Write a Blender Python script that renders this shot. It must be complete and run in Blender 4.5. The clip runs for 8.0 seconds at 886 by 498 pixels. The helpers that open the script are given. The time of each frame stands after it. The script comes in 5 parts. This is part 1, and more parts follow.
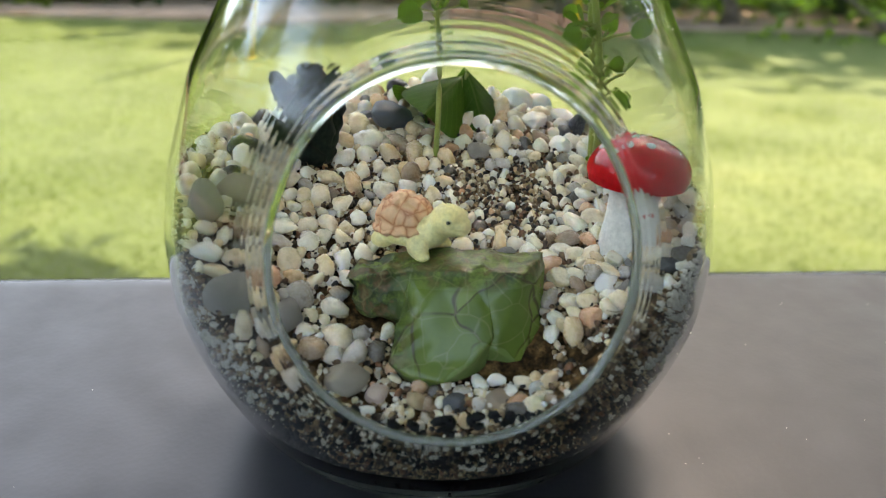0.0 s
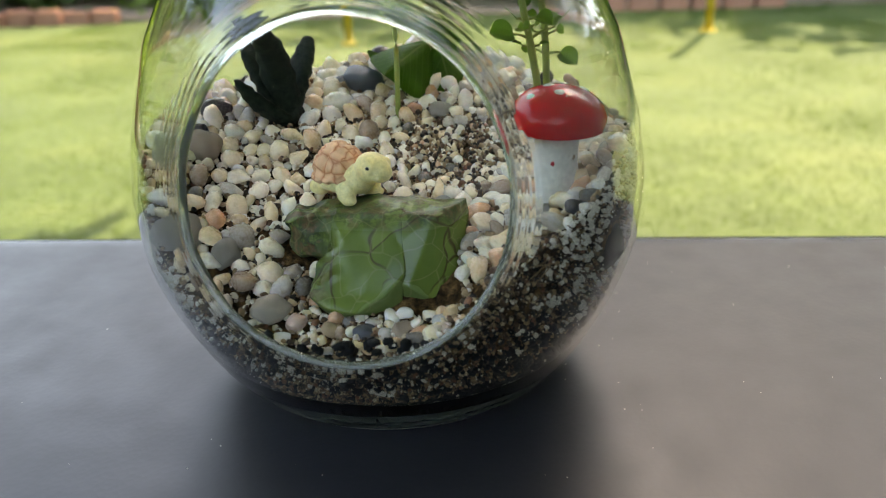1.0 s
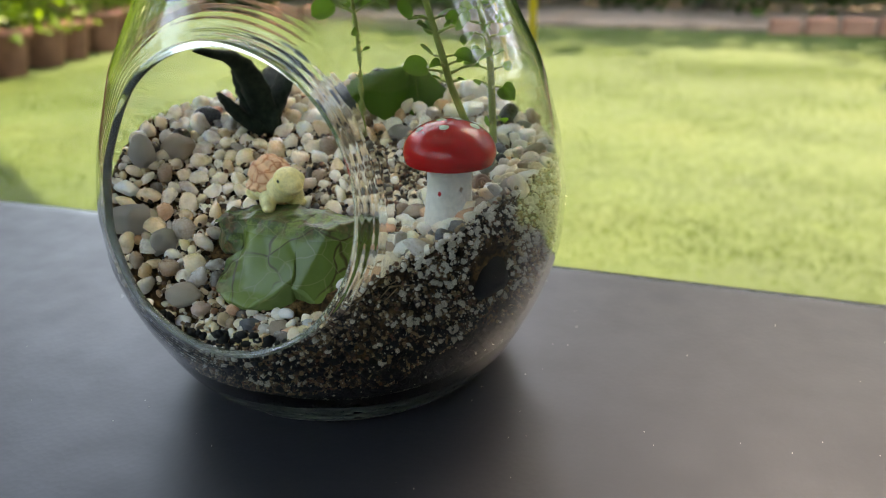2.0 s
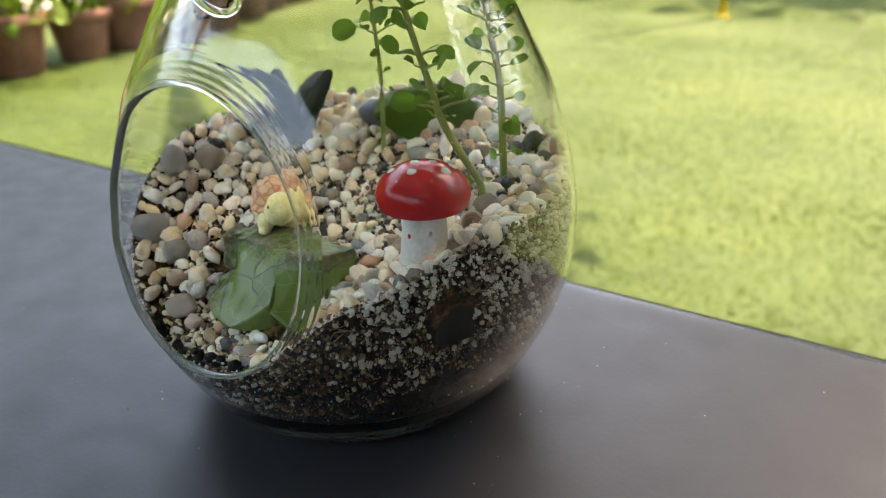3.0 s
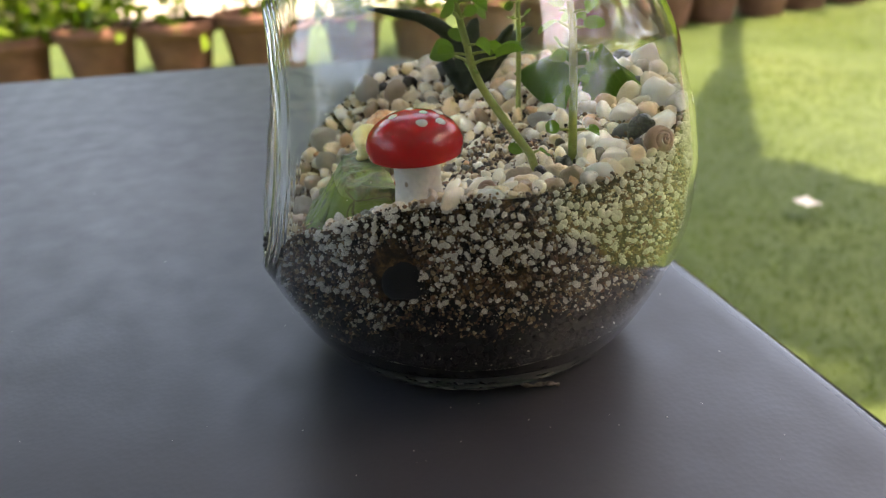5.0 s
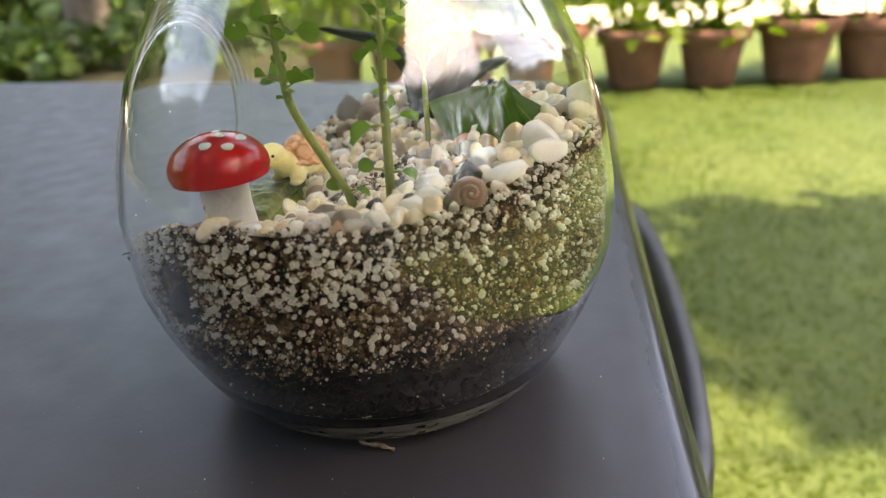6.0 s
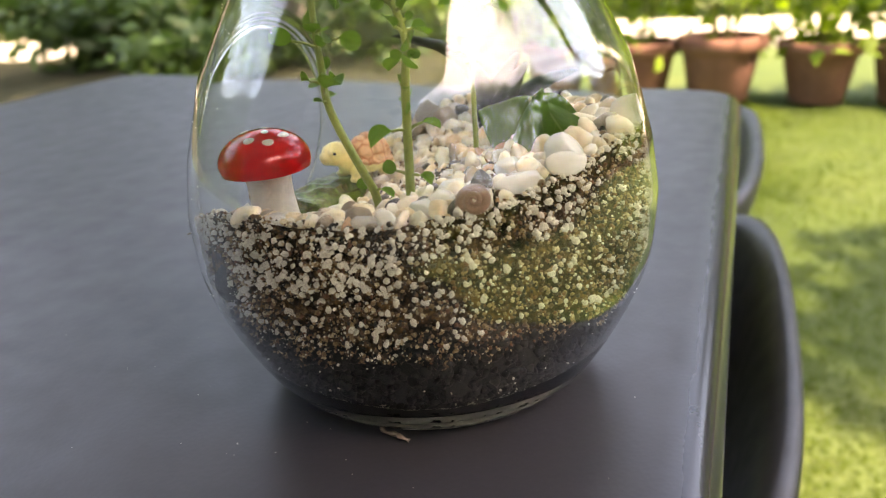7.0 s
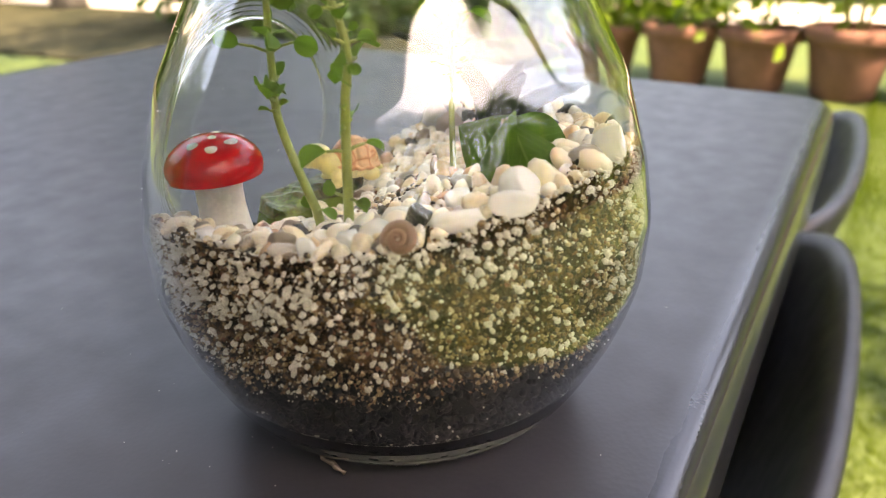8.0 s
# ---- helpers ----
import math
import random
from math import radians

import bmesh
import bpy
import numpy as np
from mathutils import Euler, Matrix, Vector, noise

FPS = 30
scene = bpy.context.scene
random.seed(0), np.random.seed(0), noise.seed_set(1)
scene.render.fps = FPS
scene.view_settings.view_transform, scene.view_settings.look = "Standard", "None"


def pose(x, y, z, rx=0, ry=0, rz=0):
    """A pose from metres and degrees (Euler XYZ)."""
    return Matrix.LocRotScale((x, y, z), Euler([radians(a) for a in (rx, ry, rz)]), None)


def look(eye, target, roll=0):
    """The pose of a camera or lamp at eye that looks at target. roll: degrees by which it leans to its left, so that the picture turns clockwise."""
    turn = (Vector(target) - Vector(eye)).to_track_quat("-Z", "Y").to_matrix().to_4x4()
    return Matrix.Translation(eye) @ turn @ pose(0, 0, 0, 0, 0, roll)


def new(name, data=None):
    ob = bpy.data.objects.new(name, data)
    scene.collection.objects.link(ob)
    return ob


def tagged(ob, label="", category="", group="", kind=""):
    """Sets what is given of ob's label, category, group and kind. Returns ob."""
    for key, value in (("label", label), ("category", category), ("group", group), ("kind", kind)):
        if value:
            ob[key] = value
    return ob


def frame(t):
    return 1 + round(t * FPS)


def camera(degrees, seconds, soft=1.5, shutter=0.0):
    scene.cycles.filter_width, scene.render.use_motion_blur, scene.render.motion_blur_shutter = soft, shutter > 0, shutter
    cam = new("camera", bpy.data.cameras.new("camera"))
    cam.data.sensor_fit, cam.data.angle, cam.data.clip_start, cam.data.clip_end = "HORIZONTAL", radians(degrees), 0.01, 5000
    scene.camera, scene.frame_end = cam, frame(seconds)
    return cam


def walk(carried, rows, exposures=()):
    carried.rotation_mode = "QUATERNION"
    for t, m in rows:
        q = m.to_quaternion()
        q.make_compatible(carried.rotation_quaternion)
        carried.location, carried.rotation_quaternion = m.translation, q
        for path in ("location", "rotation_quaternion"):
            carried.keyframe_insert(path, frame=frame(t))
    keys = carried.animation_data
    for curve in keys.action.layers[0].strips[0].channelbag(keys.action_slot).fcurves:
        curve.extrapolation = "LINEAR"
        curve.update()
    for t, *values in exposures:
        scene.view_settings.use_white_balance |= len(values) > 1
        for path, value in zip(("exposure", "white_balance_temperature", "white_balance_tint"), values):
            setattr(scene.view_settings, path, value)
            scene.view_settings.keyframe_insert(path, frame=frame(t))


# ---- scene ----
cam = camera(61.7, 8.0, soft=1.1)
PATH = [
    (0, (-0.0170, -0.1744, 0.1168), (0.0784, 0.7442, -0.2667), 1.90),
    (0.5, (-0.0009, -0.1808, 0.1147), (0.0207, 0.7413, -0.2716), 0.28),
    (1, (0.0264, -0.1894, 0.1118), (-0.0395, 0.7262, -0.2847), -1.83),
    (1.5, (0.0643, -0.1936, 0.1198), (-0.0940, 0.7174, -0.2611), -1.41),
    (1.7, (0.0805, -0.1938, 0.1168), (-0.1407, 0.7061, -0.2593), -0.98),
    (2.8, (0.1139, -0.1583, 0.1303), (-0.3087, 0.6397, -0.2993), -0.82),
    (3, (0.1306, -0.1577, 0.1341), (-0.3518, 0.6061, -0.2948), -1.29),
    (3.5, (0.1693, -0.1480, 0.1409), (-0.4473, 0.5333, -0.2536), -1.29),
    (4, (0.2174, -0.1304, 0.1683), (-0.4797, 0.4801, -0.2077), -1.49),
    (4.5, (0.2127, -0.0806, 0.1403), (-0.6022, 0.3329, -0.2659), -1.95),
    (4.7, (0.2059, -0.0718, 0.1316), (-0.6408, 0.2572, -0.2866), -2.97),
    (5.8, (0.1945, 0.0196, 0.1146), (-0.7100, -0.0444, -0.3072), -1.72),
    (6, (0.1904, 0.0498, 0.1171), (-0.7167, -0.0990, -0.2766), -3.56),
    (6.5, (0.1998, 0.0962, 0.1379), (-0.6769, -0.2143, -0.2294), -5.28),
    (7, (0.1881, 0.0815, 0.1173), (-0.6697, -0.2687, -0.2590), -3.68),
    (7.5, (0.1903, 0.0836, 0.1188), (-0.6532, -0.2855, -0.2713), -3.52),
    (8, (0.1566, 0.1040, 0.1228), (-0.6330, -0.3556, -0.2837), -1.37),
]
walk(cam, [(t, look(eye, target, roll)) for t, eye, target, roll in PATH], [(0, 3.45, 9700, 11), (1.5, 3.33, 9700, 11), (3.5, 3.50, 9900, 15), (4.5, 3.48, 9900, 17), (6.5, 3.77, 10300, 21), (8, 3.90, 10600, 24)])
cam.data.dof.use_dof, cam.data.dof.focus_distance, cam.data.dof.aperture_fstop = True, 0.180, 14.5

# ---- world, sun, exposure ----
SUN = Vector((0.20, 0.46, 0.86)).normalized()
sky_world = bpy.data.worlds.new("sky")
scene.world = sky_world
sky_world.use_nodes = True
wn = sky_world.node_tree.nodes
sky = wn.new("ShaderNodeTexSky")
sky.sky_type, sky.sun_disc = "NISHITA", False
sky.sun_elevation = math.asin(SUN.z)
sky.sun_rotation = math.atan2(SUN.x, SUN.y)
sky.altitude, sky.air_density, sky.dust_density = 200, 1.0, 1.6
wn["Background"].inputs["Strength"].default_value = 0.15
sky_world.node_tree.links.new(sky.outputs[0], wn["Background"].inputs["Color"])
sun_data = bpy.data.lights.new("sun", "SUN")
sun_data.energy, sun_data.angle, sun_data.color = 1.6, radians(0.55), (1.0, 0.95, 0.86)
sun = new("sun", sun_data)
sun.matrix_world = look(SUN * 20, (0, 0, 0))


# ---- materials ----
def node_mat(name):
    m = bpy.data.materials.new(name)
    m.use_nodes = True
    nt = m.node_tree
    return m, nt.nodes, nt.links, nt.nodes["Principled BSDF"]


def ramp(nodes, stops, mode="LINEAR"):
    r = nodes.new("ShaderNodeValToRGB")
    r.color_ramp.interpolation = mode
    els = r.color_ramp.elements
    while len(els) < len(stops):
        els.new(0.5)
    for e, (p, c) in zip(els, stops):
        e.position, e.color = p, (*c, 1)
    return r


def noise_tex(nodes, links, scale, detail=4.0, rough=0.55, coords="Object"):
    c = nodes.new("ShaderNodeTexCoord")
    n = nodes.new("ShaderNodeTexNoise")
    n.inputs["Scale"].default_value, n.inputs["Detail"].default_value = scale, detail
    n.inputs["Roughness"].default_value = rough
    links.new(c.outputs[coords], n.inputs["Vector"])
    return n


def add_bump(nodes, links, bsdf, height, strength, dist):
    b = nodes.new("ShaderNodeBump")
    b.inputs["Strength"].default_value, b.inputs["Distance"].default_value = strength, dist
    links.new(height, b.inputs["Height"])
    links.new(b.outputs[0], bsdf.inputs["Normal"])
    return b


def mixed(nodes, links, fac, a, b, mode="MIX"):
    m = nodes.new("ShaderNodeMix")
    m.data_type, m.blend_type = "RGBA", mode
    if isinstance(fac, (int, float)):
        m.inputs["Factor"].default_value = fac
    else:
        links.new(fac, m.inputs["Factor"])
    for sock, v in ((m.inputs[6], a), (m.inputs[7], b)):
        if isinstance(v, tuple):
            sock.default_value = (*v, 1)
        else:
            links.new(v, sock)
    return m.outputs[2]


def surface(name, dark, light, scale, rough=0.6, fine=None, bump=0.3, dist=0.001, spec=0.5, coat=0.0, sss=0.0, sss_r=0.002):
    """Two-scale varied surface between two base colours."""
    m, N, L, B = node_mat(name)
    a, f = noise_tex(N, L, scale), noise_tex(N, L, fine or scale * 7, 5.0, 0.65)
    r = ramp(N, [(0.3, dark), (0.7, light)])
    L.new(a.outputs[0], r.inputs[0])
    g = ramp(N, [(0.25, (0.62, 0.62, 0.62)), (0.7, (1.1, 1.1, 1.1))])
    L.new(f.outputs[0], g.inputs[0])
    L.new(mixed(N, L, 0.7, r.outputs[0], g.outputs[0], "MULTIPLY"), B.inputs["Base Color"])
    B.inputs["Roughness"].default_value = rough
    B.inputs["Specular IOR Level"].default_value = spec
    B.inputs["Coat Weight"].default_value = coat
    B.inputs["Coat Roughness"].default_value = 0.12
    if sss:
        B.inputs["Subsurface Weight"].default_value = sss
        B.inputs["Subsurface Radius"].default_value = (1.0, 0.8, 0.6)
        B.inputs["Subsurface Scale"].default_value = sss_r
    add_bump(N, L, B, f.outputs[0], bump, dist)
    return m


def leaf_mat(name, dark, light, rough=0.45, scale=60.0, trans=0.35, spec=0.28, vary=(0.6, 1.35)):
    """Leaf: glossy diffuse with light passing through the blade."""
    m, N, L, B = node_mat(name)
    a = noise_tex(N, L, scale)
    r = ramp(N, [(0.3, dark), (0.7, light)])
    L.new(a.outputs[0], r.inputs[0])
    g = N.new("ShaderNodeNewGeometry")
    v = ramp(N, [(0.0, (vary[0],) * 3), (1.0, (vary[1], vary[1] * 0.97, vary[1] * 0.82))])
    L.new(g.outputs["Random Per Island"], v.inputs[0])
    col = mixed(N, L, 1.0, r.outputs[0], v.outputs[0], "MULTIPLY")
    L.new(col, B.inputs["Base Color"])
    B.inputs["Roughness"].default_value = rough
    B.inputs["Specular IOR Level"].default_value = spec
    t = N.new("ShaderNodeBsdfTranslucent")
    L.new(mixed(N, L, 1.0, col, (1.3, 1.4, 0.6), "MULTIPLY"), t.inputs[0])
    x = N.new("ShaderNodeMixShader")
    x.inputs[0].default_value = trans
    L.new(B.outputs[0], x.inputs[1])
    L.new(t.outputs[0], x.inputs[2])
    L.new(x.outputs[0], N["Material Output"].inputs[0])
    return m


PEBBLE_STOPS = [(0.0, (0.82, 0.71, 0.55)), (0.14, (0.86, 0.80, 0.69)), (0.28, (0.72, 0.56, 0.38)), (0.36, (0.84, 0.76, 0.63)), (0.52, (0.54, 0.50, 0.46)), (0.57, (0.82, 0.68, 0.48)), (0.65, (0.38, 0.29, 0.22)), (0.69, (0.86, 0.82, 0.74)),
                (0.82, (0.17, 0.16, 0.15)), (0.85, (0.68, 0.42, 0.28)), (0.89, (0.80, 0.69, 0.52)), (0.94, (0.44, 0.41, 0.37)), (0.97, (0.06, 0.06, 0.07))]


def pebble_mat(name, per_island):
    m, N, L, B = node_mat(name)
    src = N.new("ShaderNodeNewGeometry").outputs["Random Per Island"] if per_island else N.new("ShaderNodeObjectInfo").outputs["Random"]
    r = ramp(N, PEBBLE_STOPS, "CONSTANT")
    L.new(src, r.inputs[0])
    a, f = noise_tex(N, L, 1.1 if not per_island else 350.0, 5), noise_tex(N, L, 6.0 if not per_island else 1500.0, 4)
    g = ramp(N, [(0.28, (0.62, 0.53, 0.42)), (0.42, (0.95, 0.91, 0.85)), (0.66, (1.08, 1.06, 1.03))])
    L.new(a.outputs[0], g.inputs[0])
    L.new(mixed(N, L, 0.8, r.outputs[0], g.outputs[0], "MULTIPLY"), B.inputs["Base Color"])
    rr = ramp(N, [(0.35, (0.16, 0.16, 0.16)), (0.7, (0.42, 0.42, 0.42))])
    L.new(f.outputs[0], rr.inputs[0])
    L.new(rr.outputs[0], B.inputs["Roughness"])
    B.inputs["Subsurface Weight"].default_value = 0.7
    B.inputs["Subsurface Radius"].default_value = (1.0, 0.8, 0.55)
    B.inputs["Subsurface Scale"].default_value = 0.0022
    add_bump(N, L, B, f.outputs[0], 0.20, 0.02 if not per_island else 0.00012)
    return m


M_PEBBLE, M_GRAVEL = pebble_mat("pebble_quartz", False), pebble_mat("gravel_quartz", True)
M_STONE_GREY = surface("stone_grey", (0.40, 0.37, 0.33), (0.62, 0.58, 0.52), 260, 0.8, 1300, 0.9, 0.0005)
M_STONE_BROWN = surface("stone_brown", (0.28, 0.21, 0.15), (0.50, 0.40, 0.31), 220, 0.75, 1500, 0.6, 0.0003)
M_STONE_DARK = surface("stone_dark", (0.055, 0.065, 0.08), (0.13, 0.14, 0.16), 200, 0.45, 1500, 0.3, 0.0002)
M_STONE_OLIVE = surface("stone_taupe", (0.30, 0.26, 0.21), (0.46, 0.40, 0.33), 160, 0.5, 1200, 0.3, 0.0002)
M_QUARTZ = surface("stone_quartz", (0.82, 0.79, 0.71), (0.93, 0.92, 0.88), 180, 0.25, 900, 0.2, 0.0002, sss=0.5, sss_r=0.003)
M_AGATE = surface("stone_agate", (0.42, 0.44, 0.45), (0.70, 0.70, 0.66), 260, 0.25, 900, 0.15, 0.0002, sss=0.4)
M_PINK = surface("stone_pink", (0.50, 0.24, 0.14), (0.72, 0.66, 0.62), 240, 0.35, 900, 0.2, 0.0002, sss=0.2)
M_TAN = surface("stone_tan", (0.40, 0.28, 0.16), (0.56, 0.43, 0.27), 240, 0.5, 900, 0.2, 0.0002)
M_SHELL = surface("snail_shell", (0.15, 0.065, 0.042), (0.56, 0.35, 0.25), 330, 0.35, 1200, 0.3, 0.0002, coat=0.3)
M_PERLITE = surface("perlite", (0.70, 0.64, 0.56), (0.90, 0.86, 0.78), 600, 0.8, 2500, 0.5, 0.0002)


def crumb_mat():
    m, N, L, B = node_mat("soil_crumb")
    g = N.new("ShaderNodeNewGeometry")
    r = ramp(N, [(0.0, (0.020, 0.014, 0.011)), (0.14, (0.150, 0.085, 0.048)), (0.34, (0.33, 0.215, 0.12)), (0.50, (0.065, 0.042, 0.030)), (0.60, (0.40, 0.27, 0.15)), (0.74, (0.24, 0.105, 0.055)), (0.83, (0.09, 0.06, 0.045)), (0.90, (0.62, 0.50, 0.34))], "CONSTANT")
    L.new(g.outputs["Random Per Island"], r.inputs[0])
    f = noise_tex(N, L, 1900, 4)
    v = ramp(N, [(0.3, (0.6, 0.6, 0.6)), (0.7, (1.3, 1.3, 1.3))])
    L.new(f.outputs[0], v.inputs[0])
    L.new(mixed(N, L, 0.9, r.outputs[0], v.outputs[0], "MULTIPLY"), B.inputs["Base Color"])
    B.inputs["Roughness"].default_value = 0.55
    add_bump(N, L, B, f.outputs[0], 0.5, 0.0002)
    return m


M_CRUMB = crumb_mat()
M_CHARCOAL = surface("charcoal", (0.004, 0.005, 0.006), (0.012, 0.013, 0.014), 500, 0.6, 2500, 0.5, 0.0002, spec=0.2)
M_FIBRE = surface("root_fibre", (0.20, 0.12, 0.06), (0.46, 0.33, 0.19), 400, 0.7)
M_TWIG = surface("dry_twig", (0.10, 0.07, 0.055), (0.30, 0.24, 0.20), 500, 0.8)
M_STEM = surface("plant_stem", (0.22, 0.28, 0.06), (0.36, 0.42, 0.11), 120, 0.45, 900, 0.2, 0.0002, sss=0.15)
M_SEEDLING = leaf_mat("seedling_leaf", (0.070, 0.160, 0.035), (0.16, 0.30, 0.065), 0.45, 300, 0.5, 0.2)
M_IVY = leaf_mat("broad_leaf", (0.028, 0.085, 0.016), (0.088, 0.195, 0.030), 0.5, 160, 0.45, 0.12)


def add_veins(m):
    """Pale midrib and side veins in the leaf's own plane."""
    N, L = m.node_tree.nodes, m.node_tree.links
    B = N["Principled BSDF"]
    c, sep = N.new("ShaderNodeTexCoord"), N.new("ShaderNodeSeparateXYZ")
    L.new(c.outputs["Object"], sep.inputs[0])

    def calc(op, a, b):
        q = N.new("ShaderNodeMath")
        q.operation = op
        for k, v in enumerate((a, b)):
            if isinstance(v, (int, float)):
                q.inputs[k].default_value = v
            else:
                L.new(v, q.inputs[k])
        return q.outputs[0]

    across = calc("ABSOLUTE", sep.outputs[1], 0)
    side = calc("PINGPONG", calc("SUBTRACT", sep.outputs[0], calc("MULTIPLY", across, 0.9)), 0.075)
    rib = calc("MAXIMUM", calc("LESS_THAN", across, 0.014), calc("MULTIPLY", calc("LESS_THAN", side, 0.007), 0.55))
    old = B.inputs["Base Color"].links[0].from_socket
    L.new(mixed(N, L, calc("MULTIPLY", rib, 0.7), old, (0.20, 0.30, 0.09)), B.inputs["Base Color"])
    add_bump(N, L, B, rib, 0.3, 0.02)


add_veins(M_IVY)
M_SUCCULENT = surface("succulent", (0.006, 0.012, 0.009), (0.026, 0.040, 0.027), 420, 0.6, 1500, 0.7, 0.0004, spec=0.12)
M_CREAM = surface("figurine_cream", (0.96, 0.80, 0.33), (0.97, 0.87, 0.47), 120, 0.42, 900, 0.12, 0.0002, sss=0.3)
M_EYE = surface("figurine_eye", (0.01, 0.01, 0.01), (0.02, 0.02, 0.02), 100, 0.25)
M_RED = surface("red_gloss", (0.58, 0.004, 0.010), (0.70, 0.010, 0.017), 90, 0.11, 700, 0.05, 0.0002, spec=0.3)
M_WHITE = surface("white_enamel", (0.74, 0.72, 0.66), (0.82, 0.80, 0.75), 120, 0.35, 900, 0.08, 0.0002, sss=0.25)
M_TERRACOTTA = surface("terracotta", (0.15, 0.065, 0.048), (0.27, 0.125, 0.092), 9, 0.85, 60, 0.3, 0.003)
M_POTSOIL = surface("pot_soil", (0.03, 0.02, 0.014), (0.08, 0.055, 0.035), 30, 0.95, 160, 0.8, 0.01)
# on garden shrubs the first carries sunlight in its colour, the second shade
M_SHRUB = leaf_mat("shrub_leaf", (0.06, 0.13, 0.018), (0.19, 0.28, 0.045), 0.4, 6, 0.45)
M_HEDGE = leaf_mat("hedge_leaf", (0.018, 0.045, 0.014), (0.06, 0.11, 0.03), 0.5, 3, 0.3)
M_BARK = surface("bark", (0.07, 0.055, 0.045), (0.20, 0.17, 0.14), 6, 0.9, 40, 0.8, 0.01)
M_YELLOW = surface("yellow_paint", (0.55, 0.36, 0.02), (0.70, 0.48, 0.04), 12, 0.45)
M_CONCRETE = surface("pale_paving", (0.42, 0.37, 0.30), (0.58, 0.52, 0.44), 2, 0.85, 25, 0.3, 0.004)
M_BRICK = surface("brick_edging", (0.26, 0.11, 0.07), (0.42, 0.21, 0.14), 4, 0.85, 50, 0.4, 0.004)
# near-black, since tree shade is put into the mulch colour
M_SHADED_BED = surface("shaded_mulch", (0.014, 0.018, 0.009), (0.050, 0.048, 0.026), 2.5, 0.95, 40, 0.8, 0.01, spec=0.1)
M_EARTH = surface("bare_earth", (0.13, 0.09, 0.06), (0.30, 0.23, 0.17), 3, 0.95, 40, 0.6, 0.01)
M_BLADE = leaf_mat("grass_blade", (0.037, 0.071, 0.007), (0.065, 0.106, 0.013), 0.6, 7.0, 0.5, 0.08, (0.9, 1.1))


def jasper_mat():
    """Polished green stone: patches of several greens, fine dark cracks, rust on the broken end and top."""
    m, N, L, B = node_mat("green_jasper")
    c = N.new("ShaderNodeTexCoord")
    warp = noise_tex(N, L, 70, 2)
    add = N.new("ShaderNodeVectorMath")
    add.operation = "MULTIPLY_ADD"
    add.inputs[1].default_value = (0.009, 0.009, 0.009)
    L.new(warp.outputs["Color"], add.inputs[0])
    L.new(c.outputs["Object"], add.inputs[2])

    def cells(scale, feature):
        vo = N.new("ShaderNodeTexVoronoi")
        vo.feature = feature
        vo.inputs["Scale"].default_value = scale
        L.new(add.outputs[0], vo.inputs["Vector"])
        return vo

    def mul(a, k):
        q = N.new("ShaderNodeMath")
        q.operation = "MULTIPLY"
        L.new(a, q.inputs[0])
        if isinstance(k, float):
            q.inputs[1].default_value = k
        else:
            L.new(k, q.inputs[1])
        return q.outputs[0]

    patch = N.new("ShaderNodeSeparateColor")
    L.new(cells(75, "F1").outputs["Color"], patch.inputs[0])
    green = ramp(N, [(0.0, (0.105, 0.165, 0.034)), (0.35, (0.150, 0.220, 0.048)), (0.7, (0.190, 0.260, 0.064)), (1.0, (0.150, 0.235, 0.090))])
    L.new(patch.outputs[0], green.inputs[0])
    mott = noise_tex(N, L, 150, 6, 0.6)
    mr = ramp(N, [(0.30, (0.80, 0.84, 0.74)), (0.5, (1, 1, 1)), (0.7, (1.12, 1.10, 1.04))])
    L.new(mott.outputs[0], mr.inputs[0])
    body = mixed(N, L, 0.75, green.outputs[0], mr.outputs[0], "MULTIPLY")
    sep = N.new("ShaderNodeSeparateXYZ")
    L.new(c.outputs["Object"], sep.inputs[0])
    left = N.new("ShaderNodeMapRange")
    left.inputs[1].default_value, left.inputs[2].default_value = -0.006, -0.013
    L.new(sep.outputs[0], left.inputs[0])
    top = N.new("ShaderNodeMapRange")
    top.inputs[1].default_value, top.inputs[2].default_value = 0.0062, 0.0088
    L.new(sep.outputs[2], top.inputs[0])
    rough_zone = N.new("ShaderNodeMath")
    rough_zone.operation = "MAXIMUM"
    L.new(left.outputs[0], rough_zone.inputs[0])
    L.new(mul(top.outputs[0], 0.8), rough_zone.inputs[1])
    blot = noise_tex(N, L, 170, 5, 0.7)
    br = ramp(N, [(0.40, (0, 0, 0)), (0.50, (1, 1, 1))])
    L.new(blot.outputs[0], br.inputs[0])
    tone = noise_tex(N, L, 330, 4)
    tr = ramp(N, [(0.34, (0.014, 0.028, 0.010)), (0.50, (0.040, 0.062, 0.020)), (0.60, (0.12, 0.070, 0.032)), (0.70, (0.20, 0.17, 0.08))])
    L.new(tone.outputs[0], tr.inputs[0])
    col = mixed(N, L, mul(rough_zone.outputs[0], br.outputs[0]), body, tr.outputs[0])
    crack = ramp(N, [(0.0, (1, 1, 1)), (0.012, (0.7, 0.7, 0.7)), (0.024, (0, 0, 0))])
    L.new(cells(75, "DISTANCE_TO_EDGE").outputs[0], crack.inputs[0])
    part_of = noise_tex(N, L, 75, 2)
    pr = ramp(N, [(0.44, (0.08, 0.08, 0.08)), (0.56, (1, 1, 1))])
    L.new(part_of.outputs[0], pr.inputs[0])
    col = mixed(N, L, mul(mul(crack.outputs[0], pr.outputs[0]), 0.9), col, (0.060, 0.036, 0.016))
    fine = ramp(N, [(0.0, (1, 1, 1)), (0.026, (0, 0, 0))])
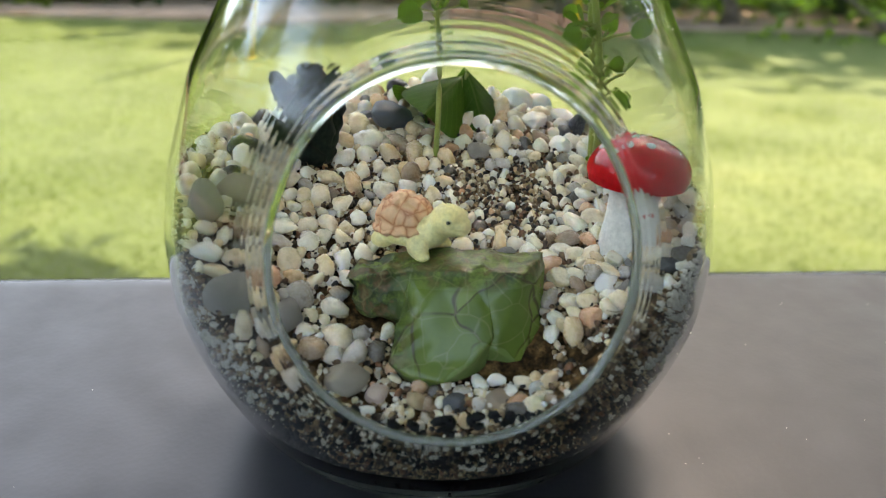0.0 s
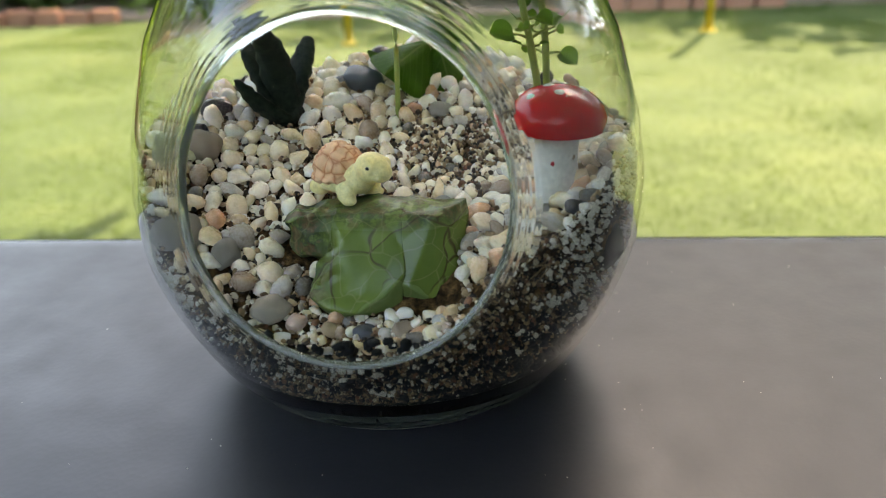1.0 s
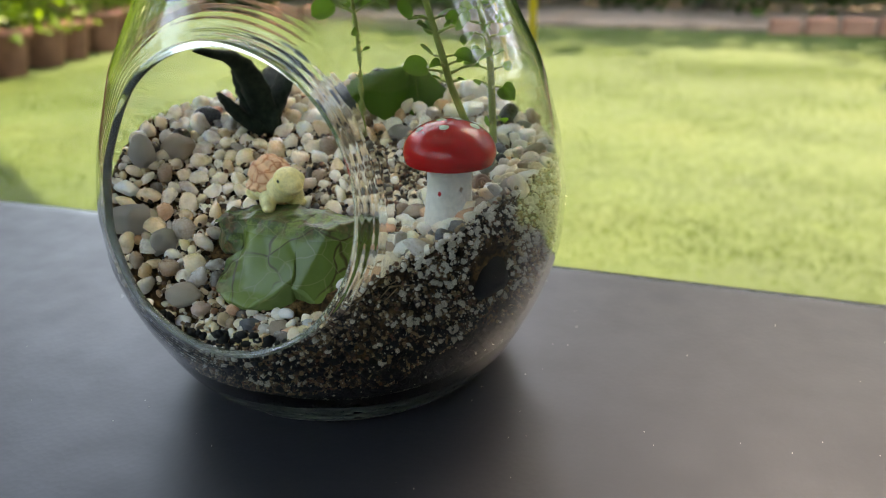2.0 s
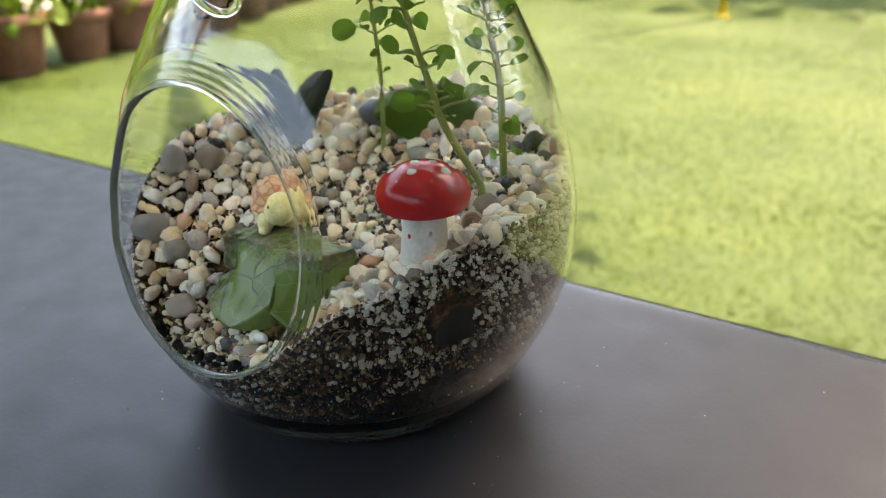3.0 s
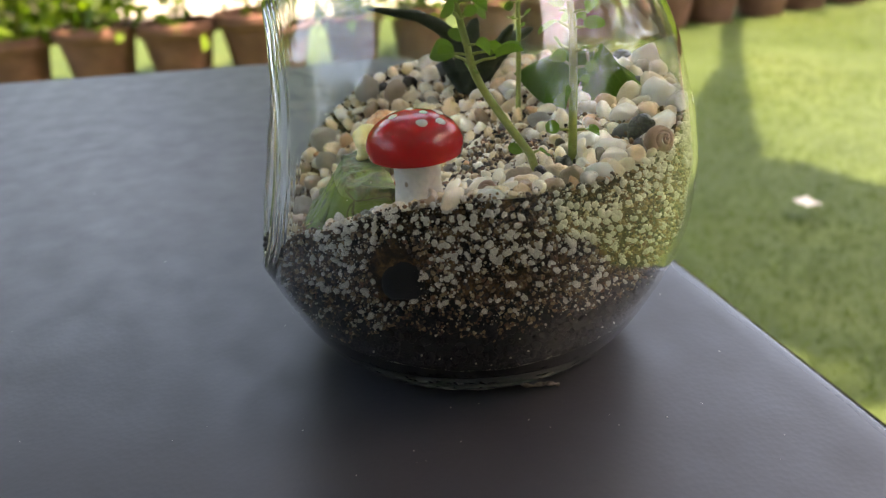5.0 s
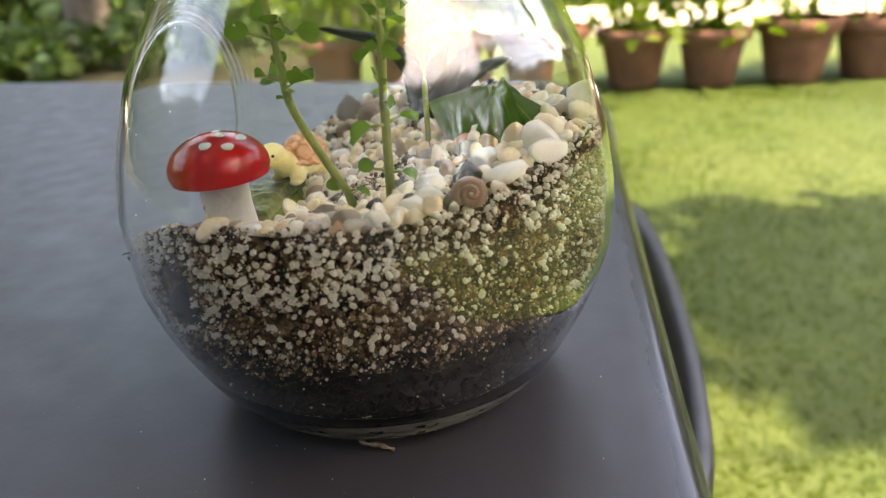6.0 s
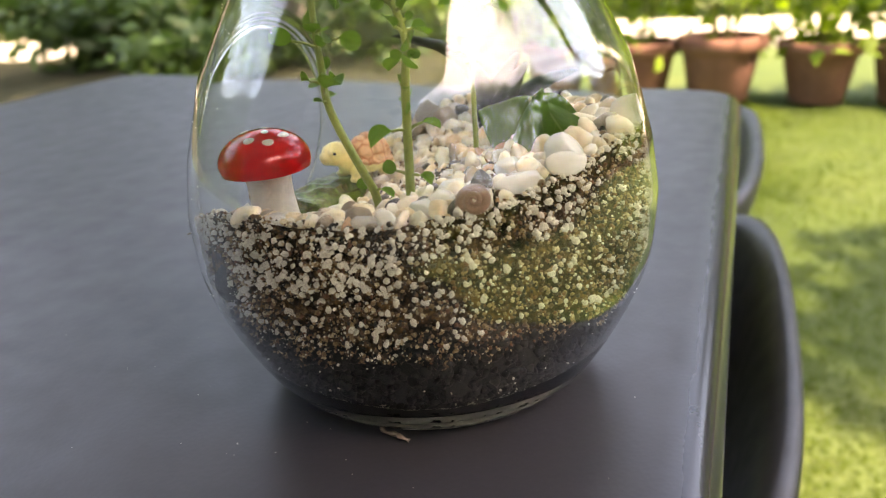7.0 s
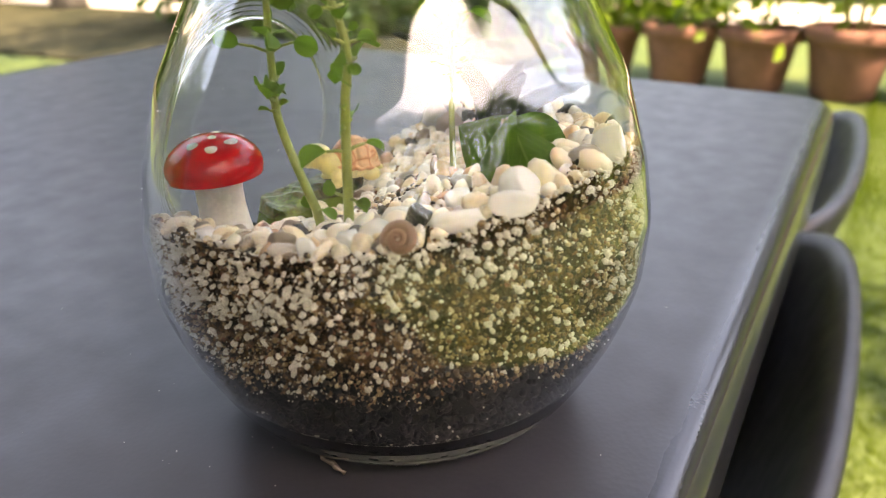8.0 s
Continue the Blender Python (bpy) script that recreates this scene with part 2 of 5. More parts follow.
    L.new(cells(140, "DISTANCE_TO_EDGE").outputs[0], fine.inputs[0])
    col = mixed(N, L, mul(fine.outputs[0], 0.30), col, (0.34, 0.33, 0.17))
    L.new(col, B.inputs["Base Color"])
    rr = N.new("ShaderNodeMapRange")
    rr.inputs[3].default_value, rr.inputs[4].default_value = 0.20, 0.50
    L.new(rough_zone.outputs[0], rr.inputs[0])
    L.new(rr.outputs[0], B.inputs["Roughness"])
    B.inputs["Specular IOR Level"].default_value = 0.38
    f = noise_tex(N, L, 520, 5, 0.7)
    add_bump(N, L, B, f.outputs[0], 0.10, 0.0003)
    return m


def scute_mat():
    m, N, L, B = node_mat("turtle_shell")
    c = N.new("ShaderNodeTexCoord")
    vo = N.new("ShaderNodeTexVoronoi")
    vo.feature = "DISTANCE_TO_EDGE"
    vo.inputs["Scale"].default_value = 250
    vo.inputs["Randomness"].default_value = 0.6
    L.new(c.outputs["Object"], vo.inputs["Vector"])
    r = ramp(N, [(0.0, (0.62, 0.22, 0.10)), (0.05, (0.80, 0.38, 0.20)), (0.14, (0.88, 0.52, 0.30))])
    L.new(vo.outputs[0], r.inputs[0])
    f = noise_tex(N, L, 500, 4)
    g = ramp(N, [(0.3, (0.8, 0.78, 0.75)), (0.7, (1.05, 1.05, 1.0))])
    L.new(f.outputs[0], g.inputs[0])
    L.new(mixed(N, L, 0.8, r.outputs[0], g.outputs[0], "MULTIPLY"), B.inputs["Base Color"])
    B.inputs["Roughness"].default_value = 0.5
    h = ramp(N, [(0.0, (0, 0, 0)), (0.10, (1, 1, 1))])
    L.new(vo.outputs[0], h.inputs[0])
    add_bump(N, L, B, h.outputs[0], 0.2, 0.0004)
    return m


def leather_mat():
    m, N, L, B = node_mat("dark_leather")
    c = N.new("ShaderNodeTexCoord")
    vo = N.new("ShaderNodeTexVoronoi")
    vo.inputs["Scale"].default_value = 620
    L.new(c.outputs["Object"], vo.inputs["Vector"])
    big, mid = noise_tex(N, L, 5, 4), noise_tex(N, L, 60, 5)
    r = ramp(N, [(0.3, (0.020, 0.0200, 0.0250)), (0.7, (0.028, 0.0275, 0.0335))])
    L.new(big.outputs[0], r.inputs[0])
    L.new(r.outputs[0], B.inputs["Base Color"])
    q = ramp(N, [(0.3, (0.36, 0.36, 0.36)), (0.7, (0.48, 0.48, 0.48))])
    L.new(mid.outputs[0], q.inputs[0])
    sep, worn = N.new("ShaderNodeSeparateXYZ"), N.new("ShaderNodeMapRange")
    L.new(c.outputs["Object"], sep.inputs[0])
    L.new(sep.outputs[1], worn.inputs[0])
    worn.inputs[1].default_value, worn.inputs[2].default_value = 0.072, 0.082
    L.new(mixed(N, L, worn.outputs[0], q.outputs[0], (0.14, 0.14, 0.14)), B.inputs["Roughness"])
    B.inputs["Specular IOR Level"].default_value = 0.46
    crease = noise_tex(N, L, 6, 1)
    b1 = N.new("ShaderNodeBump")
    b1.inputs["Strength"].default_value, b1.inputs["Distance"].default_value = 0.25, 0.003
    L.new(crease.outputs[0], b1.inputs["Height"])
    b2 = N.new("ShaderNodeBump")
    b2.inputs["Strength"].default_value, b2.inputs["Distance"].default_value = 0.12, 0.0002
    L.new(vo.outputs[0], b2.inputs["Height"])
    L.new(b1.outputs[0], b2.inputs["Normal"])
    L.new(b2.outputs[0], B.inputs["Normal"])
    return m


def glass_mat():
    m, N, L, B = node_mat("clear_glass")
    B.inputs["Base Color"].default_value = (0.965, 0.985, 0.96, 1)
    B.inputs["Transmission Weight"].default_value = 1.0
    B.inputs["IOR"].default_value = 1.48
    f = noise_tex(N, L, 45, 3)
    r = ramp(N, [(0.4, (0.0, 0.0, 0.0)), (0.8, (0.03, 0.03, 0.03))])
    L.new(f.outputs[0], r.inputs[0])
    # light gathered in the thick base is put into a pale foot band
    c, sep, foot = N.new("ShaderNodeTexCoord"), N.new("ShaderNodeSeparateXYZ"), N.new("ShaderNodeMapRange")
    L.new(c.outputs["Object"], sep.inputs[0])
    L.new(sep.outputs[2], foot.inputs[0])
    foot.inputs[1].default_value, foot.inputs[2].default_value = 0.0044, 0.0024
    L.new(mixed(N, L, foot.outputs[0], r.outputs[0], (0.45, 0.45, 0.45)), B.inputs["Roughness"])
    L.new(mixed(N, L, foot.outputs[0], (1.0, 1.0, 1.0), (0.06, 0.06, 0.06)), B.inputs["Transmission Weight"])
    L.new(mixed(N, L, foot.outputs[0], (0.965, 0.985, 0.96), (0.80, 0.86, 0.74)), B.inputs["Base Color"])
    w = noise_tex(N, L, 28, 1)
    add_bump(N, L, B, w.outputs[0], 0.05, 0.004)
    return m


def rim_mat():
    """Fire-polished edge of the glass; cloudy pale colour stands in for light carried inside."""
    m, N, L, B = node_mat("edge_light_glass")
    B.inputs["Base Color"].default_value = (0.80, 0.86, 0.72, 1)
    B.inputs["Transmission Weight"].default_value = 0.84
    B.inputs["IOR"].default_value = 1.48
    f = noise_tex(N, L, 160, 3)
    r = ramp(N, [(0.4, (0.02, 0.02, 0.02)), (0.7, (0.14, 0.14, 0.14))])
    L.new(f.outputs[0], r.inputs[0])
    L.new(r.outputs[0], B.inputs["Roughness"])
    return m


def soil_mat():
    """Potting mix with gold flecks over a black charcoal layer at the bottom."""
    m, N, L, B = node_mat("potting_soil")
    c = N.new("ShaderNodeTexCoord")
    a, f = noise_tex(N, L, 260, 5), noise_tex(N, L, 1100, 5)
    r = ramp(N, [(0.34, (0.010, 0.007, 0.005)), (0.50, (0.060, 0.034, 0.017)), (0.66, (0.21, 0.125, 0.06))])
    L.new(a.outputs[0], r.inputs[0])
    g = ramp(N, [(0.35, (0.45, 0.45, 0.45)), (0.7, (1.5, 1.45, 1.3))])
    L.new(f.outputs[0], g.inputs[0])
    brown = mixed(N, L, 1.0, r.outputs[0], g.outputs[0], "MULTIPLY")
    sep = N.new("ShaderNodeSeparateXYZ")
    L.new(c.outputs["Object"], sep.inputs[0])
    edge = noise_tex(N, L, 75, 3)
    ma = N.new("ShaderNodeMath")
    ma.operation = "MULTIPLY_ADD"
    ma.inputs[1].default_value = 0.022
    L.new(edge.outputs[0], ma.inputs[0])
    L.new(sep.outputs[2], ma.inputs[2])
    low = N.new("ShaderNodeMapRange")
    low.inputs[1].default_value, low.inputs[2].default_value = 0.050, 0.046
    front = N.new("ShaderNodeMapRange")
    front.inputs[1].default_value, front.inputs[2].default_value = -0.030, -0.058
    front.inputs[3].default_value, front.inputs[4].default_value = 0.0, 0.014
    L.new(sep.outputs[1], front.inputs[0])
    ad = N.new("ShaderNodeMath")
    L.new(ma.outputs[0], ad.inputs[0])
    L.new(front.outputs[0], ad.inputs[1])
    L.new(ad.outputs[0], low.inputs[0])
    L.new(mixed(N, L, low.outputs[0], brown, (0.010, 0.011, 0.012)), B.inputs["Base Color"])
    B.inputs["Roughness"].default_value = 0.85
    B.inputs["Specular IOR Level"].default_value = 0.08
    add_bump(N, L, B, f.outputs[0], 0.8, 0.0010)
    return m


def lawn_mat():
    m, N, L, B = node_mat("lawn")
    a, f, v = noise_tex(N, L, 1.3, 5, 0.6), noise_tex(N, L, 9, 4, 0.6), noise_tex(N, L, 190, 3)
    r = ramp(N, [(0.30, (0.028, 0.055, 0.0055)), (0.52, (0.039, 0.070, 0.007)), (0.70, (0.060, 0.086, 0.014))])
    L.new(a.outputs[0], r.inputs[0])
    g = ramp(N, [(0.30, (0.78, 0.84, 0.76)), (0.68, (1.10, 1.08, 1.03))])
    L.new(f.outputs[0], g.inputs[0])
    L.new(mixed(N, L, 0.9, r.outputs[0], g.outputs[0], "MULTIPLY"), B.inputs["Base Color"])
    B.inputs["Roughness"].default_value = 0.8
    add_bump(N, L, B, v.outputs[0], 0.4, 0.01)
    return m


M_JASPER, M_SCUTE, M_LEATHER, M_GLASS, M_RIM, M_SOIL, M_LAWN = jasper_mat(), scute_mat(), leather_mat(), glass_mat(), rim_mat(), soil_mat(), lawn_mat()


# ---- mesh helpers ----
def mesh_of(name, verts, faces, mats, smooth=True):
    me = bpy.data.meshes.new(name)
    me.from_pydata([tuple(v) for v in verts], [], [tuple(f) for f in faces])
    for m in mats if isinstance(mats, (list, tuple)) else [mats]:
        me.materials.append(m)
    me.polygons.foreach_set("use_smooth", [smooth] * len(me.polygons))
    me.update()
    return me


def put(name, me, parent=None, label="", m=None):
    ob = new(name, me)
    if m is not None:
        ob.matrix_basis = m
    if parent is not None:
        ob.parent = parent
    if label:
        ob["label"] = label
    return ob


def part(name, bm, material, parent=None, label="", smooth=True):
    me = bpy.data.meshes.new(name)
    bm.to_mesh(me)
    bm.free()
    for mt in material if isinstance(material, (list, tuple)) else [material]:
        me.materials.append(mt)
    me.polygons.foreach_set("use_smooth", [smooth] * len(me.polygons))
    return put(name, me, parent, label)


def thing(name, loc, label, category, group="", kind=""):
    e = new(name)
    e.empty_display_size = 0.01
    e.location = loc
    return tagged(e, label, category, group, kind)


def grid_faces(n, m, wrap=True):
    """Quads of n rings of m points each."""
    f = []
    for i in range(n - 1):
        for j in range(m if wrap else m - 1):
            k = (j + 1) % m
            f.append((i * m + j, i * m + k, (i + 1) * m + k, (i + 1) * m + j))
    return f


def lathe(profile, seg=48):
    """Verts and faces of a turned shape from (radius, height) pairs, closed at both ends."""
    v, n = [], len(profile)
    for r, z in profile:
        for j in range(seg):
            a = 2 * math.pi * j / seg
            v.append((r * math.cos(a), r * math.sin(a), z))
    f = grid_faces(n, seg)
    f.append(tuple(range(seg - 1, -1, -1)))
    f.append(tuple(range((n - 1) * seg, n * seg)))
    return v, f


def tube(points, radii, seg=8):
    """A tapered tube along points."""
    pts = [Vector(p) for p in points]
    v = []
    for i, p in enumerate(pts):
        d = (pts[min(i + 1, len(pts) - 1)] - pts[max(i - 1, 0)]).normalized()
        q = d.to_track_quat("Z", "Y").to_matrix()
        for j in range(seg):
            a = 2 * math.pi * j / seg
            v.append(p + q @ Vector((math.cos(a), math.sin(a), 0)) * radii[i])
    f = grid_faces(len(pts), seg)
    f.append(tuple(range(seg - 1, -1, -1)))
    f.append(tuple(range((len(pts) - 1) * seg, len(pts) * seg)))
    return v, f


def bend(points, n=24):
    """A smooth run of points through the given ones."""
    P = np.array(points, float)
    s = np.linspace(0, len(P) - 1, n)
    out = []
    for t in s:
        i = min(int(t), len(P) - 2)
        u = t - i
        p0, p1, p2, p3 = P[max(i - 1, 0)], P[i], P[i + 1], P[min(i + 2, len(P) - 1)]
        out.append(0.5 * (2 * p1 + (p2 - p0) * u + (2 * p0 - 5 * p1 + 4 * p2 - p3) * u ** 2 + (3 * p1 - p0 - 3 * p2 + p3) * u ** 3))
    return out


def blob_bm(seed, sub=2, rough=0.22, flat=0.75):
    """A worn stone of about unit radius."""
    bm = bmesh.new()
    bmesh.ops.create_icosphere(bm, subdivisions=sub, radius=1.0)
    o = Vector((seed * 7.3, seed * 3.1, seed * 1.7))
    for v in bm.verts:
        d = noise.noise(v.co * 0.9 + o) * rough * 2 + noise.noise(v.co * 2.2 + o) * rough * 0.5
        v.co *= 1 + d
        v.co.z *= flat
    return bm


def ico_template(sub):
    bm = bmesh.new()
    bmesh.ops.create_icosphere(bm, subdivisions=sub, radius=1.0)
    v = np.array([w.co[:] for w in bm.verts])
    f = np.array([[w.index for w in p.verts] for p in bm.faces])
    bm.free()
    return v, f


def scatter_mesh(name, places, sizes, mat, sub=1, rng=None, flat=(0.6, 1.0), cuts=4, long=1.3):
    """Many small uneven grains joined into one mesh."""
    tv, tf = ico_template(sub)
    n = len(places)
    q = rng.normal(size=(n, 4))
    q /= np.linalg.norm(q, axis=1)[:, None]
    w, x, y, z = q.T
    R = np.stack([1 - 2 * (y * y + z * z), 2 * (x * y - w * z), 2 * (x * z + w * y), 2 * (x * y + w * z), 1 - 2 * (x * x + z * z), 2 * (y * z - w * x),
                  2 * (x * z - w * y), 2 * (y * z + w * x), 1 - 2 * (x * x + y * y)], 1).reshape(n, 3, 3)
    s = np.stack([rng.uniform(0.9, long, n), rng.uniform(0.75, 1.05, n), rng.uniform(*flat, n)], 1) * np.asarray(sizes)[:, None]
    U = np.repeat(tv[None], n, 0) * (1 + rng.uniform(-0.05, 0.05, (n, len(tv), 1)))
    for _ in range(cuts):
        d = rng.normal(size=(n, 3))
        d /= np.linalg.norm(d, axis=1)[:, None]
        over = np.maximum(np.einsum("nkj,nj->nk", U, d) - rng.uniform(0.45, 0.85, n)[:, None], 0)
        U -= 0.85 * over[:, :, None] * d[:, None]
    V = np.einsum("nij,nkj->nki", R, U * s[:, None]) + np.asarray(places)[:, None]
    F = tf[None] + (np.arange(n) * len(tv))[:, None, None]
    me = bpy.data.meshes.new(name)
    nv, nf = n * len(tv), n * len(tf)
    me.vertices.add(nv)
    me.vertices.foreach_set("co", V.reshape(-1))
    me.loops.add(nf * 3)
    me.loops.foreach_set("vertex_index", F.reshape(-1))
    me.polygons.add(nf)
    me.polygons.foreach_set("loop_start", np.arange(nf) * 3)
    me.polygons.foreach_set("use_smooth", np.ones(nf, bool))
    me.materials.append(mat)
    me.update(calc_edges=True)
    return me


def leaf_cloud(name, centres, size, mat, rng, droop=0.3):
    """Many small folded leaves, each its own island, round the given places."""
    n = len(centres)
    d = rng.normal(size=(n, 3))
    d[:, 2] = d[:, 2] * 0.5 - droop
    d /= np.linalg.norm(d, axis=1)[:, None]
    s = np.cross(d, rng.normal(size=(n, 3)))
    s /= np.linalg.norm(s, axis=1)[:, None]
    u = np.cross(s, d)
    L = (size * rng.uniform(0.6, 1.3, n))[:, None]
    c = np.asarray(centres)
    V = np.stack([c, c + d * L * 0.5 + s * L * 0.28 + u * L * 0.08, c + d * L, c + d * L * 0.5 - s * L * 0.28 + u * L * 0.08], 1)
    i = np.arange(n)[:, None] * 4
    F = np.concatenate([i + [[0, 1, 2]], i + [[0, 2, 3]]], 1).reshape(-1)
    me = bpy.data.meshes.new(name)
    me.vertices.add(n * 4)
    me.vertices.foreach_set("co", V.reshape(-1))
    me.loops.add(n * 6)
    me.loops.foreach_set("vertex_index", F)
    me.polygons.add(n * 2)
    me.polygons.foreach_set("loop_start", np.arange(n * 2) * 3)
    me.materials.append(mat)
    me.update(calc_edges=True)
    return me


# ---- ground and garden ----
GROUND = -0.55
rng = np.random.default_rng(5)


def ground_z(x, y):
    return GROUND + 0.005 * noise.noise(Vector((x * 1.7, y * 1.7, 0))) + 0.02 * noise.noise(Vector((x * 0.4, y * 0.4, 3)))


def build_ground():
    n, R = 90, 60.0
    g = np.linspace(-1, 1, n)
    k = np.sign(g) * (np.abs(g) ** 2.6) * R
    v = [(x, y, ground_z(x, y)) for y in k for x in k]
    me = mesh_of("ground", v, grid_faces(n, n, False), M_LAWN)
    return tagged(put("ground", me), "sunlit green lawn with worn dry patches", "lawn", kind="structure")


build_ground()


def build_grass(n=420000):
    r = np.random.default_rng(11)
    x, y = r.uniform(-3.3, 2.6, n), 0.12 + 6.0 * r.uniform(0, 1, n) ** 1.7
    a, h = r.uniform(0, 6.28, n), r.uniform(0.004, 0.011, n)
    b = np.stack([x, y, np.array([ground_z(u, w) for u, w in zip(x, y)]) - 0.003], 1)
    s = np.stack([np.cos(a), np.sin(a), 0 * a], 1) * 0.0024
    t = b + np.stack([r.normal(0, 0.015, n), r.normal(0, 0.015, n), h], 1)
    V = np.stack([b - s, b + s, t], 1).reshape(-1)
    me = bpy.data.meshes.new("grass")
    me.vertices.add(n * 3)
    me.vertices.foreach_set("co", V)
    me.loops.add(n * 3)
    me.loops.foreach_set("vertex_index", np.arange(n * 3))
    me.polygons.add(n)
    me.polygons.foreach_set("loop_start", np.arange(n) * 3)
    me.materials.append(M_BLADE)
    me.update(calc_edges=True)
    tagged(put("grass", me), "short mown grass blades on the lawn", "grass", kind="stuff")


build_grass()


def slab(name, x0, x1, y0, y1, z0, z1, mat, bev=0.01):
    bm = bmesh.new()
    bmesh.ops.create_cube(bm, size=1)
    for v in bm.verts:
        v.co = Vector(((x0, x1)[v.co.x > 0], (y0, y1)[v.co.y > 0], (z0, z1)[v.co.z > 0]))
    bmesh.ops.bevel(bm, geom=bm.edges[:], offset=bev, segments=2, affect="EDGES")
    return part(name, bm, mat, smooth=False)


tagged(slab("pavement", -9.0, -4.3, -9.0, -5.1, GROUND - 0.05, GROUND + 0.03, M_CONCRETE), "pale sunlit concrete paving beyond the lawn", "paving", kind="structure")
tagged(slab("path", -6.3, -4.8, -0.9, 5.6, GROUND - 0.05, GROUND + 0.022, M_CONCRETE), "pale sunlit path behind the flower pots", "path", kind="structure")
tagged(slab("flower_bed", -9.0, 9.0, 6.3, 9.5, GROUND - 0.05, GROUND + 0.03, M_EARTH), "bare brown earth bed at the end of the lawn", "flower bed", kind="structure")


# dark sheet over the lawn, with the trees' shade in its colour
tagged(slab("shrub_bed", -9.0, -2.4, -5.09, -1.3, GROUND - 0.05, GROUND + 0.026, M_SHADED_BED), "mulched bed with tree shade in its dark colour", "flower bed", kind="structure")


# second dark sheet, shade painted over the brighter strip farther out
tagged(slab("shaded_mulch_bed", -4.29, -1.2, -9.0, -5.1, GROUND - 0.05, GROUND + 0.026, M_SHADED_BED), "mulched ground beyond the lawn with shade in its colour", "flower bed", kind="structure")


def brick_edging():
    e = thing("brick_edging", (0, 6.2, GROUND), "row of weathered red bricks along the flower bed", "edging", kind="structure")
    bm = bmesh.new()
    bmesh.ops.create_cube(bm, size=1)
    bmesh.ops.scale(bm, vec=(0.22, 0.10, 0.16), verts=bm.verts)
    bmesh.ops.bevel(bm, geom=bm.edges[:], offset=0.012, segments=1, affect="EDGES")
    first = part("brick", bm, M_BRICK, e, smooth=False)
    r = random.Random(3)
    first.location = (-6.0, 0, 0.04)
    for i in [*range(1, 12), *range(27, 34)]:
        b = put("brick", first.data, e)
        b.matrix_basis = pose(-6.0 + 0.25 * i, r.uniform(-0.02, 0.02), 0.035 + r.uniform(-0.012, 0.012), r.uniform(-4, 4), 0, r.uniform(-4, 4))


brick_edging()


def flower_pot_mesh():
    R, H = 0.155, 0.25
    v, f = lathe([(R * 0.66, 0.0), (R * 0.70, 0.006), (R * 0.92, H - 0.06), (R * 0.93, H - 0.055), (R * 1.04, H - 0.052), (R * 1.08, H - 0.045), (R * 1.10, H - 0.008), (R * 1.07, H),
                  (R * 0.98, H), (R * 0.95, H - 0.012), (R * 0.90, H - 0.04), (R * 0.5, H - 0.042)], 40)
    return mesh_of("pot_body", v, f, M_TERRACOTTA)


def build_pots():
    body = flower_pot_mesh()
    v, f = lathe([(0.05, 0.195), (0.143, 0.200), (0.13, 0.214), (0.05, 0.222)], 24)
    soil = mesh_of("pot_earth", v, f, M_POTSOIL)
    r = np.random.default_rng(21)
    foliage, canes = [], []
    for k in range(4):
        n = 260 + 60 * k
        c = r.normal(0, 1, (n, 3)) * (0.13, 0.13, 0.15) + (0, 0, 0.42 + 0.08 * k)
        c[:, 2] = np.maximum(c[:, 2], 0.24)
        foliage.append(leaf_cloud("foliage", c, 0.085, M_SHRUB, r))
        vs, fs = [], []
        for _ in range(6):
            a = r.uniform(0, 6.28)
            tv, tf = tube([(0.03 * math.cos(a), 0.03 * math.sin(a), 0.2), (0.07 * math.cos(a), 0.07 * math.sin(a), 0.4), (0.12 * math.cos(a), 0.12 * math.sin(a), 0.62)], (0.006, 0.005, 0.002), 5)
            fs += [tuple(i + len(vs) for i in q) for q in tf]
            vs += tv
        canes.append(mesh_of("stem", vs, fs, M_STEM))
    for i in range(20):
        y = -0.95 + 0.33 * i + r.uniform(-0.03, 0.03)
        x = -3.15 - (max(y, 0) ** 2) * 0.035 + r.uniform(-0.03, 0.03)
        s = r.uniform(0.9, 1.08)
        m = Matrix.Translation((x, y, GROUND + 0.004)) @ Matrix.Rotation(r.uniform(0, 6.28), 4, "Z") @ Matrix.Scale(s, 4)
        pot = thing("flower_pot", (0, 0, 0), "weathered terracotta flower pot standing on the lawn edge", "flower pot", "row of flower pots")
        pot.matrix_basis = m
        put("pot_body", body, pot)
        put("earth", soil, pot, "dark potting earth")
        shrub = thing("potted_shrub", (0, 0, 0), "leafy green shrub growing in a terracotta pot", "shrub", "potted shrubs")
        shrub.matrix_basis = m
        put("foliage", foliage[i % 4], shrub)
        put("stem", canes[i % 4], shrub)


build_pots()


